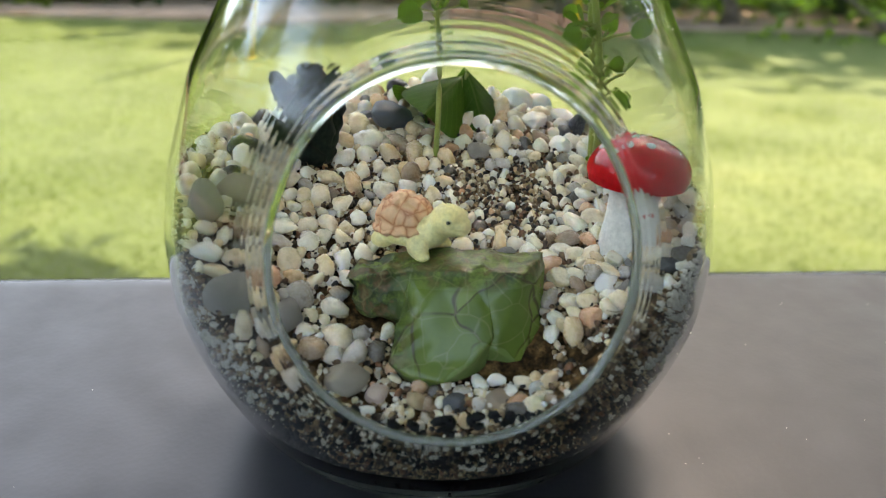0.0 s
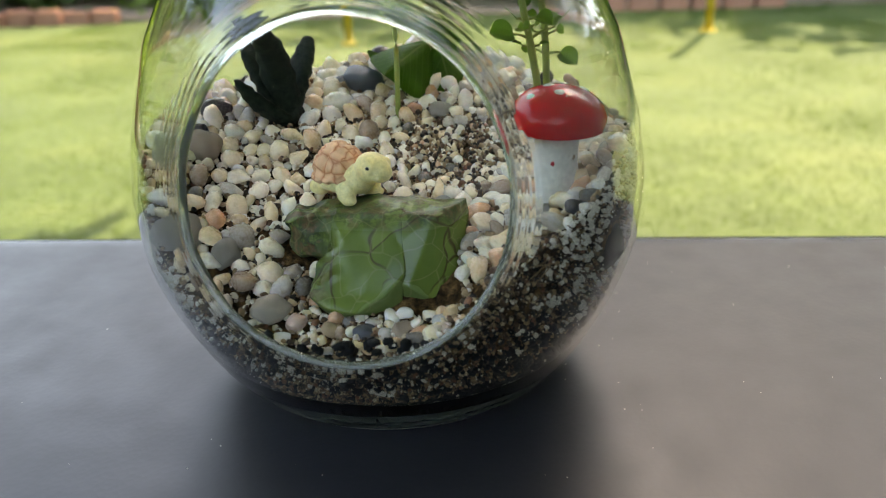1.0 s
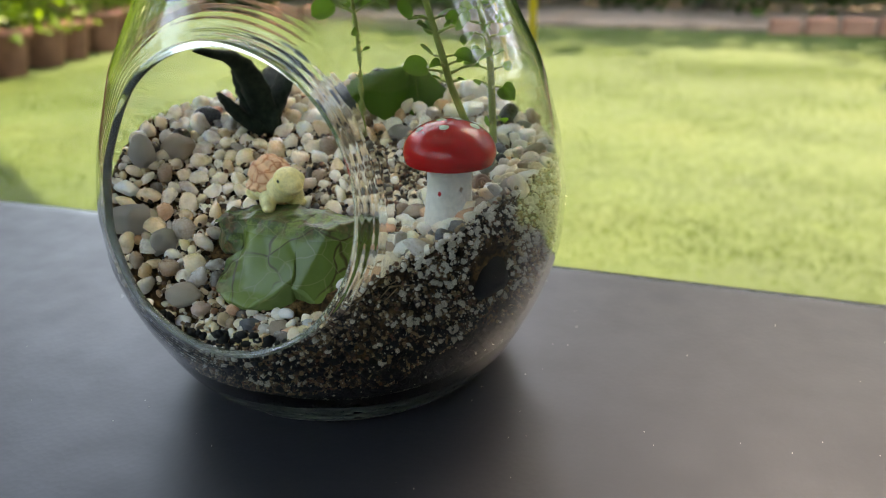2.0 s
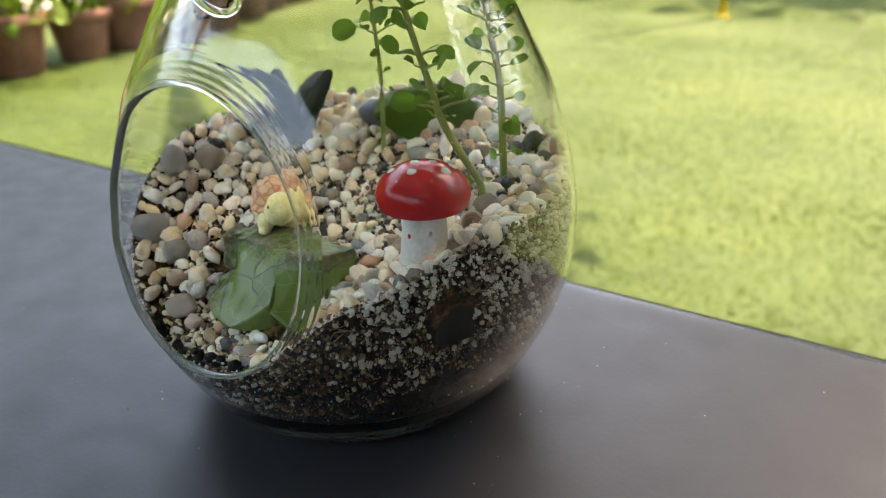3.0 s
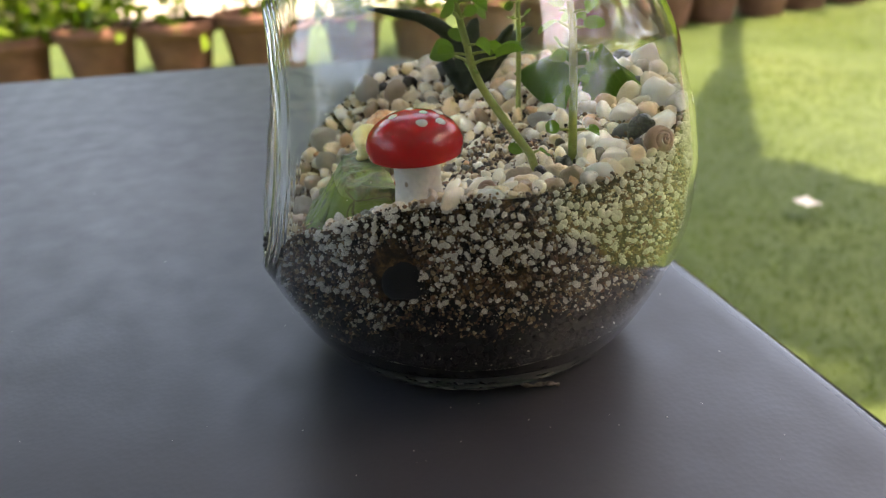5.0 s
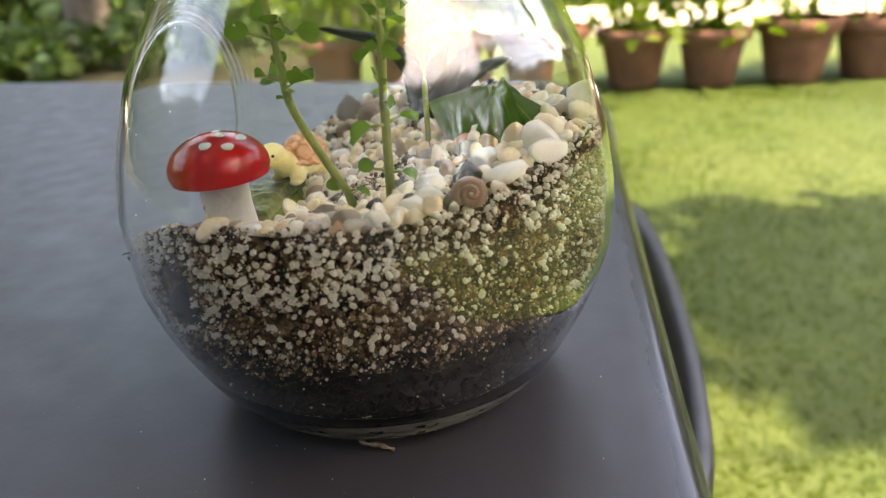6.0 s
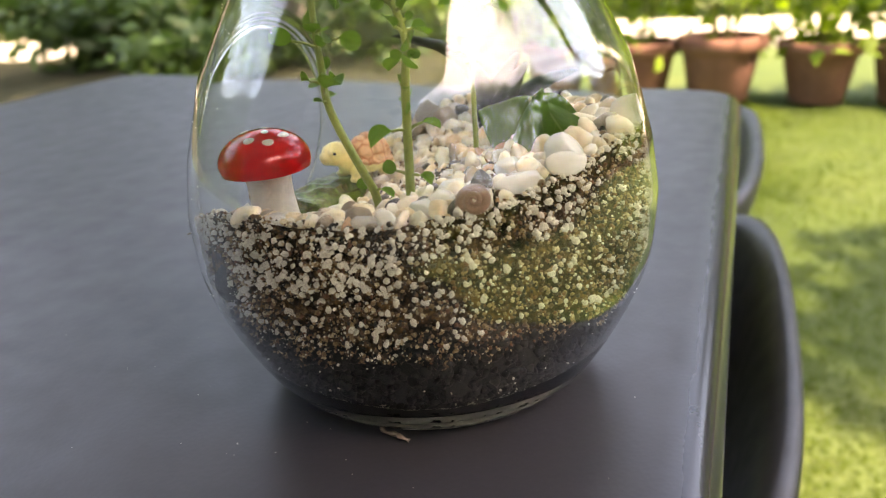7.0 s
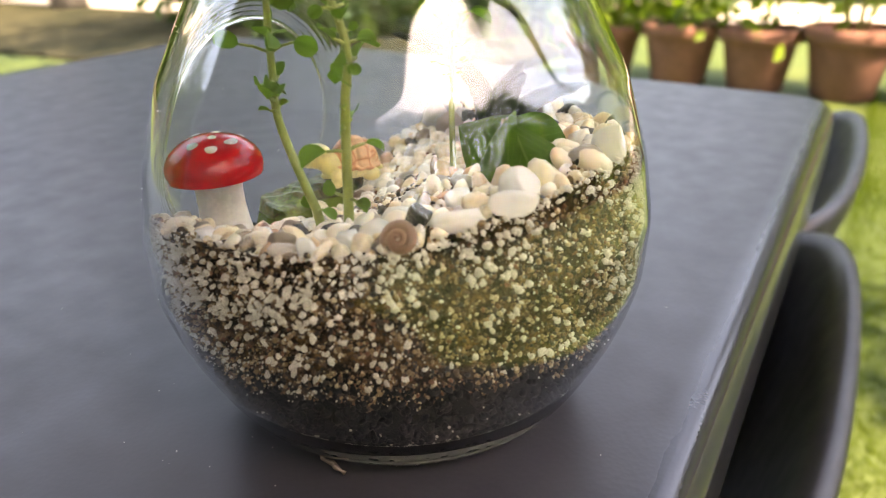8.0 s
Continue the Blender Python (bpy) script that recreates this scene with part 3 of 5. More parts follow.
def build_shrub(x, y, w, h, mat, n, leaf, label):
    e = thing("shrub", (x, y, GROUND), label, "shrub", "garden shrubs")
    r = np.random.default_rng(int(abs(x * 31 + y * 17) * 10) + 1)
    lobes = np.stack([r.uniform(-w, w, 14) * 0.7, r.uniform(-w, w, 14) * 0.5, r.uniform(0.15, 0.95, 14) * h], 1)
    c = lobes[r.integers(0, 14, n)] + r.normal(0, 1, (n, 3)) * (0.22 * w, 0.22 * w, 0.14 * h)
    c[:, 2] = np.clip(c[:, 2], 0.03, None)
    put("foliage", leaf_cloud("foliage", c, leaf, mat, r), e)
    vs, fs = [], []
    for k in range(5):
        p = lobes[k]
        tv, tf = tube(bend([(0.05 * k - 0.1, 0, 0), (p[0] * 0.4, p[1] * 0.4, p[2] * 0.5), tuple(p)], 6), np.linspace(0.03, 0.008, 6), 6)
        fs += [tuple(i + len(vs) for i in q) for q in tf]
        vs += tv
    put("stem", mesh_of("stem", vs, fs, M_BARK), e)


# lit shrubs get the paler leaves: sunlight and shade set by leaf colour
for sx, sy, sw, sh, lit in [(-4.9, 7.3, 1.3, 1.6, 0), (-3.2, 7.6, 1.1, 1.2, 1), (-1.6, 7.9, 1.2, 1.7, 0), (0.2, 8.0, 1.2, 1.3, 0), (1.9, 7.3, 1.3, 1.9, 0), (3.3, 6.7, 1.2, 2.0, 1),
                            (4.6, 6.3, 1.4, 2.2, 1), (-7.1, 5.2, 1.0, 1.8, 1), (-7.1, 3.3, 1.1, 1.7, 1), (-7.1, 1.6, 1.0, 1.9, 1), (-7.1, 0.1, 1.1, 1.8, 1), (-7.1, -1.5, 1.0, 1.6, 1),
                            # the last two stand out of view, added to darken glass reflections
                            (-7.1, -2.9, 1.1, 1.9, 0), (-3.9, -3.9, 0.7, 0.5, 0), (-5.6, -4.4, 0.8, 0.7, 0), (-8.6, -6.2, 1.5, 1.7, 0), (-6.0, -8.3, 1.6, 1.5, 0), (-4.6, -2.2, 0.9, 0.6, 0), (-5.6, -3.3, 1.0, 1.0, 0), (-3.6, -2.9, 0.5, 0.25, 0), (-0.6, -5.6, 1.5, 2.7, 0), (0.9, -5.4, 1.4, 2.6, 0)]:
    build_shrub(sx, sy, sw, sh, M_SHRUB if lit else M_HEDGE, 1500, 0.13, "leafy garden shrub with sunlight in its leaf colour" if lit else "leafy garden shrub with shade in its dark leaf colour")


def build_hedge():
    """Tall planting that closes the garden on the far sides."""
    r = np.random.default_rng(8)
    n = 36000
    a = r.uniform(radians(20), radians(318), n)
    d = r.uniform(8.6, 10.6, n)
    # exp bumps add unseen height that blocks sky from glass and table reflections
    top = 3.5 + 0.8 * np.sin(a * 5) + 0.6 * np.sin(a * 13) + 4.4 * np.exp(-((a - 0.85) / 0.45) ** 2) + 2.2 * np.exp(-((a - 1.45) / 0.35) ** 2) + 2.0 * np.exp(-((a - 3.05) / 0.22) ** 2)
    z = r.uniform(0, 1, n) ** 0.8 * np.maximum(top, 1.4)
    c = np.stack([d * np.cos(a), d * np.sin(a), GROUND + z], 1)
    c[:, :2] += r.normal(0, 0.2, (n, 2))
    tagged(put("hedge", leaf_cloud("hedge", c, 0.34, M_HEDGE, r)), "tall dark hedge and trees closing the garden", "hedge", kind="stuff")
    v, m = [], 120
    for k in range(5):
        for j in range(m):
            b = radians(15 + 305 * j / (m - 1))
            h = (0, 0.9, 1.7, 2.4, 3.1)[k] + (0.5 * math.sin(b * 5) + 0.3 * math.sin(b * 13) if k else 0)
            q = 10.9 + 0.5 * noise.noise(Vector((b * 9, k, 0)))
            v.append((q * math.cos(b), q * math.sin(b), GROUND + h))
    tagged(put("backdrop", mesh_of("backdrop", v, grid_faces(5, m, False), M_HEDGE)), "dark mass of foliage behind the hedge", "backdrop", kind="structure")


build_hedge()


# ---- unseen roof and walls added to shade the table and shape reflections ----
# roof and wall colours are pale enough to throw fill on the bowl
M_PLASTER = surface("added_roof_plaster", (0.50, 0.51, 0.52), (0.62, 0.63, 0.64), 2.5, 0.85, 40, 0.3, 0.003)
M_WALL = surface("added_wall", (0.20, 0.205, 0.215), (0.29, 0.295, 0.305), 3, 0.85, 40, 0.4, 0.004)
tagged(slab("ceiling", -1.7, 3.2, -2.3, 1.35, 2.05, 2.20, M_PLASTER), "plain unseen roof slab added to keep sun off the table", "ceiling", kind="structure")
tagged(slab("added_wall_east", 2.9, 3.15, -2.3, 1.30, GROUND - 0.1, 2.047, M_WALL), "plain unseen wall added to shape reflections from the east", "wall", kind="structure")
tagged(slab("added_wall_south", 0.9, 2.897, -2.25, -2.05, GROUND - 0.1, 2.047, M_WALL), "plain unseen wall added to shape reflections from behind", "wall", kind="structure")


def build_tree(x, y, h, lean, crown, n, leaf, label, seed, girth=0.16):
    e = thing("tree", (x, y, GROUND), label, "tree")
    r = np.random.default_rng(seed)
    trunk = bend([(0, 0, 0), (lean[0] * 0.2, lean[1] * 0.2, h * 0.35), (lean[0] * 0.6, lean[1] * 0.6, h * 0.7), (lean[0], lean[1], h)], 12)
    v, f = tube(trunk, np.linspace(girth, girth * 0.44, 12), 12)
    put("trunk", mesh_of("trunk", v, f, M_BARK), e)
    if not n:
        return
    vs, fs, tips = [], [], []
    top = np.array(trunk[-1])
    for k in range(16):
        a = r.uniform(0, 6.28)
        q = np.sqrt(r.uniform(0.05, 1))
        t = top + (crown * q * math.cos(a), crown * q * math.sin(a), r.uniform(-0.3, 0.6))
        tips.append(t)
        tv, tf = tube(bend([trunk[7 + k % 5], (top + t) / 2 + (0, 0, 0.15), t], 7), np.linspace(0.05, 0.012, 7), 6)
        fs += [tuple(i + len(vs) for i in p) for p in tf]
        vs += tv
    put("limb", mesh_of("limb", vs, fs, M_BARK), e)
    c = np.array(tips)[r.integers(0, 16, n)] + r.normal(0, 1, (n, 3)) * (0.36, 0.36, 0.22) * min(1.0, crown / 0.6)
    put("crown", leaf_cloud("crown", c, leaf, M_HEDGE, r), e)


# out-of-view tree placed so its broken shade falls on the near lawn
build_tree(-4.0, 3.4, 3.5, (3.82, -0.58), 0.24, 7000, 0.12, "out-of-view tree with dense leaves placed to shade the lawn", 4, 0.06)
# crown added above the view to keep sun off the mulched bed
build_tree(-4.7, -3.1, 3.6, (1.9, 1.4), 1.0, 2600, 0.17, "spreading out-of-view tree added to shade the mulched bed", 9)
build_tree(-4.2, -6.2, 3.2, (0.5, -0.4), 0, 0, 0, "bare grey tree trunk beyond the paving", 5)
build_tree(-7.0, 1.3, 3.4, (0.2, 0.3), 0, 0, 0, "grey tree trunk behind the potted shrubs", 6)


def yellow_pole(x, y, h):
    e = thing("yellow_pole", (x, y, GROUND), "thin bright yellow painted metal pole on the lawn", "pole", "yellow poles")
    v, f = lathe([(0.024, 0), (0.024, h - 0.01), (0.02, h)], 16)
    put("tube", mesh_of("tube", v, f, M_YELLOW), e)
    v, f = lathe([(0.05, 0), (0.05, 0.012), (0.03, 0.02)], 16)
    put("foot", mesh_of("foot", v, f, M_YELLOW), e)


yellow_pole(-0.88, 4.62, 1.9)
yellow_pole(1.42, 4.85, 1.9)


def paper_scrap():
    v = [(0.012 * i, 0.010 * j, 0.006 * noise.noise(Vector((i * 0.9, j * 0.9, 4)))) for j in range(-2, 3) for i in range(-2, 3)]
    ob = put("paper_scrap", mesh_of("paper_scrap", v, grid_faces(5, 5, False), M_STONE_GREY))
    ob.location = (-1.045, 1.07, GROUND + 0.035)
    tagged(ob, "small crumpled white scrap lying in the grass", "litter")


paper_scrap()


# ---- table and chairs ----
def rounded_outline(corners, rad, seg=8):
    out, n = [], len(corners)
    for i in range(n):
        p, a, b = Vector(corners[i]), Vector(corners[i - 1]), Vector(corners[(i + 1) % n])
        u, w = (a - p).normalized(), (b - p).normalized()
        s = p + u * rad
        t = p + w * rad
        for k in range(seg + 1):
            q = k / seg
            out.append((s * (1 - q) + p * q) * (1 - q) + (p * (1 - q) + t * q) * q)
    return out


def build_table():
    e = thing("table", (0, 0, GROUND), "low table covered in smooth dark brown leather", "table")
    line = rounded_outline([(-0.447, 0.087), (-0.525, -0.60), (0.78, -0.60), (0.78, 0.087)], 0.035)
    c = sum(line, Vector((0, 0))) / len(line)
    T, R = 0.055, 0.015
    rings = [(R * (1 - math.sin(radians(a))), -R + R * math.cos(radians(a))) for a in range(0, 91, 15)]
    v = []
    for inset, z in [(R + 0.002, 0.0)] + [(i, z) for i, z in rings] + [(0, -T + R)] + [(R * 0.5, -T), (R * 1.5, -T)]:
        for p in line:
            d = (c - p)
            v.append((*(p + d.normalized() * inset), z - GROUND))
    n, m = len(v) // len(line), len(line)
    f = grid_faces(n, m)
    f.append(tuple(range(m - 1, -1, -1)))
    f.append(tuple(range((n - 1) * m, n * m)))
    f = [tuple(reversed(q)) for q in f]
    put("tabletop", mesh_of("tabletop", v, f, M_LEATHER), e)
    for x, y in ((-0.40, -0.02), (-0.44, -0.52), (0.70, -0.52), (0.70, 0.0)):
        vv, ff = lathe([(0.022, 0.004), (0.024, 0.01), (0.028, 0.49), (0.034, 0.50)], 20)
        leg = put("leg", mesh_of("leg", vv, ff, M_LEATHER), e)
        leg.location = (x, y, 0)


build_table()


def build_chair(x, y):
    """Tub chair pushed against the table's long side."""
    e = thing("tub_chair", (x, y, GROUND), "dark brown leather tub chair with curved back", "chair", "chairs at the table")
    path = bend([(-0.20, -0.07, 0), (-0.205, 0.0, 0), (-0.175, 0.035, 0), (-0.08, 0.05, 0), (0.08, 0.05, 0), (0.175, 0.035, 0), (0.205, 0.0, 0), (0.20, -0.07, 0)], 48)
    sect = [(0.0, 0.02), (0.0, 0.435), (0.002, 0.450), (0.007, 0.460), (0.014, 0.460), (0.019, 0.450), (0.021, 0.435), (0.021, 0.02)]
    v = []
    for i, p in enumerate(path):
        d = Vector(path[min(i + 1, 47)] - path[max(i - 1, 0)]).normalized()
        nrm = Vector((-d.y, d.x, 0))
        u = abs(i / 47 - 0.5) * 2
        for o, z in sect:
            v.append(Vector(p) + nrm * (o - 0.021) * -1 + Vector((0, -0.30 * (0.46 - z), z - (0.10 * u ** 4 if z > 0.1 else 0))))
    m = len(sect)
    f = grid_faces(48, m)
    f.append(tuple(range(m)))
    f.append(tuple(range(48 * m - 1, 47 * m - 1, -1)))
    put("backrest", mesh_of("backrest", v, f, M_LEATHER), e)
    line = rounded_outline([(-0.18, -0.34), (0.18, -0.34), (0.17, 0.02), (-0.17, 0.02)], 0.05)
    vv = [(*p, z) for z in (0.24, 0.30) for p in line]
    k = len(line)
    ff = grid_faces(2, k) + [tuple(range(k - 1, -1, -1)), tuple(range(k, 2 * k))]
    put("seat", mesh_of("seat", vv, ff, M_LEATHER, False), e)
    for a in (-0.16, 0.16):
        for b in (-0.30, -0.03):
            lv, lf = lathe([(0.012, 0.004), (0.014, 0.25)], 12)
            put("leg", mesh_of("leg", lv, lf, M_LEATHER), e).location = (a, b, 0)


build_chair(-0.225, 0.059)
build_chair(-0.645, 0.047)


# ---- glass terrarium ----
KZ = np.array([0.0, 0.0006, 0.0025, 0.0045, 0.007, 0.010, 0.014, 0.019, 0.025, 0.032, 0.04, 0.055, 0.07, 0.09, 0.11, 0.13, 0.15, 0.17, 0.186, 0.192])
KR = np.array([0.0394, 0.0420, 0.0453, 0.0476, 0.0498, 0.0519, 0.0543, 0.0568, 0.0597, 0.0623, 0.0645, 0.0652, 0.0628, 0.0567, 0.0462, 0.0337, 0.0220, 0.0130, 0.0080, 0.0])
ZF = np.linspace(0, 0.192, 1921)
RF = np.interp(ZF, KZ, KR)
win = np.exp(-(np.arange(-60, 61) / 25.0) ** 2)
RF[60:-60] = np.where(ZF[60:-60] < 0.012, RF[60:-60], np.convolve(RF, win / win.sum(), "valid"))


def bowl_radius(z):
    return np.interp(z, ZF, RF)


CORE = np.array([0.0, 0.0, 0.06])


def bowl_reach(w):
    """Distance from the core to the outer glass along unit directions w."""
    lo, hi = np.zeros(len(w)), np.full(len(w), 0.2)
    for _ in range(36):
        t = (lo + hi) / 2
        p = CORE + w * t[:, None]
        out = (np.hypot(p[:, 0], p[:, 1]) > bowl_radius(np.clip(p[:, 2], 0, 0.192))) | (p[:, 2] < 0.0006) | (p[:, 2] > 0.1915)
        hi, lo = np.where(out, t, hi), np.where(out, lo, t)
    return (lo + hi) / 2


def build_terrarium():
    e = thing("terrarium", (0, 0, 0), "clear teardrop glass terrarium with a round front opening", "terrarium")
    ax = Vector((-0.0025, -0.0565, 0.0055)).normalized()
    sx = ax.cross(Vector((0, 0, 1))).normalized()
    sy = sx.cross(ax)
    ax, sx, sy = (np.array(q) for q in (ax, sx, sy))
    N, M, phi0, thick = 192, 190, radians(31.6), 0.0011
    th = np.arange(N) * 2 * math.pi / N
    phi = phi0 + (math.pi - phi0) * (np.linspace(0, 1, M) ** 1.9) * 0.9995
    outer, inner = [], []
    for p in phi:
        w = ax * math.cos(p) + math.sin(p) * (np.cos(th)[:, None] * sx + np.sin(th)[:, None] * sy)
        t = bowl_reach(w)
        lip = math.exp(-((p - phi0) / 0.050) ** 2)
        wob = p - phi0 + 0.004 * np.sin(2 * th + 0.6) + 0.003 * np.sin(5 * th)
        ridge = (0.00009 * np.sin(wob * 240) * (0.6 + 0.4 * np.sin(4 * th)) + 0.00006 * np.sin(3 * th + 1) * np.cos(7 * th)) * math.exp(-((p - phi0) / 0.09) ** 2)
        outer.append(CORE + w * (t + 0.0004 * lip + ridge)[:, None])
        sole = 0.0028 * np.clip((-w[:, 2] - 0.62) / 0.33, 0, 1)
        inner.append(CORE + w * (t - thick - sole - 0.0002 * lip)[:, None])
    O, I = outer[0], inner[0]
    mid, half = (O + I) / 2, (O - I) / 2
    cen = O.mean(0)
    inw = cen - mid
    inw /= np.linalg.norm(inw, axis=1)[:, None]
    hl = np.linalg.norm(half, axis=1)[:, None]
    bead = [mid + half * math.cos(a) + inw * hl * math.sin(a) for a in np.linspace(0, math.pi, 10)[1:-1]]
    rings = outer[::-1] + bead + inner
    v = np.concatenate(rings)
    f = grid_faces(len(rings), N)
    f.append(tuple(range(N - 1, -1, -1)))
    f.append(tuple(range((len(rings) - 1) * N, len(rings) * N)))
    hole = np.array([-0.0452, -0.0010, 0.1115])
    far = np.linalg.norm(v - hole, axis=1) > 0.0080
    fused_rim = set(range((M - 2) * N, (M + 9) * N))
    kept = [(tuple(reversed(q)), k in fused_rim) for k, q in enumerate(f) if all(far[i] for i in q)]
    shell = mesh_of("glass_body", v, [q for q, _ in kept], [M_GLASS, M_RIM])
    shell.polygons.foreach_set("material_index", [int(k) for _, k in kept])
    body = put("glass_body", shell, e, "clear glass with a thick fused rim")
    body.visible_shadow = False
    nrm = Vector((0.83, 0.0, 0.55)).normalized()
    q = nrm.to_track_quat("Z", "Y").to_matrix()
    tv = []
    for i in range(40):
        a = 2 * math.pi * i / 40
        for j in range(12):
            b = 2 * math.pi * j / 12
            s = 0.0080 + 0.0011 * math.cos(b)
            tv.append(Vector(hole) + q @ Vector((s * math.cos(a), s * math.sin(a), 0.0015 * math.sin(b))))
    tf = [(i * 12 + j, ((i + 1) % 40) * 12 + j, ((i + 1) % 40) * 12 + (j + 1) % 12, i * 12 + (j + 1) % 12) for i in range(40) for j in range(12)]
    rim = put("air_hole_rim", mesh_of("air_hole_rim", tv, tf, M_GLASS), e, "thick glass rim of a small air hole")
    rim.visible_shadow = False


build_terrarium()


def soil_top(x, y):
    """Height of the planted surface over the table."""
    a, b = x * 20, y * 20
    h = 56.66 - 2.27 * a + 23.04 * b + 7.2 * a * a - 3.22 * a * b - 2.73 * b * b + 0.04 * a ** 3 - 12.98 * a * a * b + 6.59 * a * b * b - 3.5 * b ** 3
    h = h - 3.0 * np.exp(-((x - 0.014) ** 2 + (y + 0.049) ** 2) / 0.009 ** 2) + 3.0 * np.exp(-((x - 0.035) ** 2 + (y + 0.055) ** 2) / 0.009 ** 2)
    return h / 1000 - 0.0012


INSET = 0.0019


def wall_radius(z):
    return bowl_radius(z) - INSET


def edge_radius(ca, sa):
    r = 0.055
    for _ in range(12):
        r = float(wall_radius(soil_top(r * ca, r * sa)))
    return r


def build_soil():
    seg, v = 180, []
    rim = []
    for j in range(seg):
        a = 2 * math.pi * j / seg
        rim.append((math.cos(a), math.sin(a), edge_radius(math.cos(a), math.sin(a))))
    for k in range(1, 41):
        q = k / 40
        for c, s, r in rim:
            x, y = c * r * q, s * r * q
            z = float(soil_top(x, y)) + (0.0011 * noise.noise(Vector((x, y, 0)) * 420) + 0.0006 * noise.noise(Vector((x, y, 5)) * 1100)) * (1 if k < 39 else 0.3)
            v.append((x, y, z))
    for k in range(1, 31):
        q = k / 30
        for c, s, r in rim:
            z0 = float(soil_top(c * r, s * r))
            z = z0 + (0.0048 - z0) * q
            rr = float(wall_radius(max(z, 0.0))) - 0.0011 - 0.0022 * max(0.0, (0.022 - z) / 0.0132) - 0.0005 * noise.noise(Vector((c, s, z * 16)) * 26)
            v.append((c * rr, s * rr, z))
    f = grid_faces(70, seg)
    f.append(tuple(range(seg)))
    f.append(tuple(range(70 * seg - 1, 69 * seg - 1, -1)))
    f = [tuple(reversed(q)) for q in f]
    tagged(put("potting_soil", mesh_of("potting_soil", v, f, M_SOIL)), "dark potting mix over black charcoal inside the glass", "soil", kind="stuff")


build_soil()


def side_grains(name, n, zlow, size, mat, label, seed, keep, depth=0.0006):
    r = np.random.default_rng(seed)
    out, sz = [], []
    while len(out) < n:
        a, u = r.uniform(0, 2 * math.pi), r.uniform(0, 1)
        c, s = math.cos(a), math.sin(a)
        e = edge_radius(c, s)
        top = float(soil_top(c * e, s * e)) + 0.0012
        lo = zlow - 0.014 * min(max((-s - 0.5) / 0.45, 0), 1) + 0.006 * noise.noise(Vector((c * 2.2, s * 2.2, seed))) + 0.005 * noise.noise(Vector((c * 7, s * 7, seed)))
        z = lo + (top - lo) * u
        if top <= lo or not keep(c, s, z, top, r):
            continue
        g = size[0] + (size[1] - size[0]) * r.uniform() ** 1.7
        rad = float(wall_radius(z)) + INSET - 0.0013 - 0.00025 - g * 0.75 - r.uniform(0.6 * depth - 0.00012, depth)
        out.append((c * rad, s * rad, z))
        sz.append(g)
    tagged(put(name, scatter_mesh(name, out, sz, mat, 1, r, (0.65, 1.0), 4, 1.35)), label, "soil", kind="stuff")


def charcoal_layer():
    """Broken charcoal in the foot of the glass, with a few stray grains."""
    r = np.random.default_rng(35)
    for name, n, size, mat, label in (("charcoal", 2600, (0.0006, 0.0019), M_CHARCOAL, "black broken charcoal at the bottom of the glass"), ("stray_grains", 170, (0.00018, 0.0005), M_PERLITE, "pale grains fallen between the charcoal")):
        a, z = r.uniform(0, 2 * math.pi, n), 0.0055 + 0.030 * r.uniform(0, 1, n) ** 1.2
        g = r.uniform(*size, n)
        rad = bowl_radius(z) - 0.0017 - g * 0.8 - 0.0018 * np.clip((0.022 - z) / 0.0132, 0, 1)
        tagged(put(name, scatter_mesh(name, np.stack([rad * np.cos(a), rad * np.sin(a), z], 1), g, mat, 1, r)), label, "soil", kind="stuff")


charcoal_layer()


def dark_hole_lump():
    # black lump stands in for a dark hole in the soil
    ob = part("dark_hole_lump", blob_bm(17, 3, 0.25, 1.0), M_CHARCOAL)
    ob.matrix_basis = pose(0.0494, -0.0306, 0.0455, 0, 4, -32) @ Matrix.Diagonal((0.0050, 0.0072, 0.0074, 1))
    tagged(ob, "black lump for a dark hole in the soil", "charcoal")


dark_hole_lump()


def perlite_here(c, s, z, top, r):
    m = noise.noise(Vector((c, s, z * 16)) * 5.0) + 0.7 * noise.noise(Vector((c, s, z * 16)) * 13.0)
    if r.uniform() > 0.68 + 0.9 * m or (s < -0.72 and r.uniform() < 0.5) or (s > 0.3 and z < top - 0.012 and r.uniform() < 0.6):
        return False
    if (c - 0.84) ** 2 + (s + 0.52) ** 2 + ((z - 0.046) * 12) ** 2 < 0.008:
        return False
    return r.uniform() < 0.35 + 0.65 * min(max((z - 0.032) / 0.025, 0), 1) and not (c < -0.2 and z > 0.045 and r.uniform() < 0.7)


side_grains("perlite", 2000, 0.035, (0.00030, 0.00115), M_PERLITE, "white perlite grains in the soil against the glass", 31, perlite_here, 0.0002)
side_grains("perlite_dust", 3200, 0.033, (0.00010, 0.00026), M_PERLITE, "fine pale dust of perlite in the soil", 37, perlite_here, 0.0002)
side_grains("soil_crumbs", 17000, 0.030, (0.00022, 0.00085), M_CRUMB, "dark brown soil crumbs against the glass", 32, lambda c, s, z, top, r: (c - 0.84) ** 2 + (s + 0.52) ** 2 + ((z - 0.046) * 12) ** 2 > 0.009, 0.001)


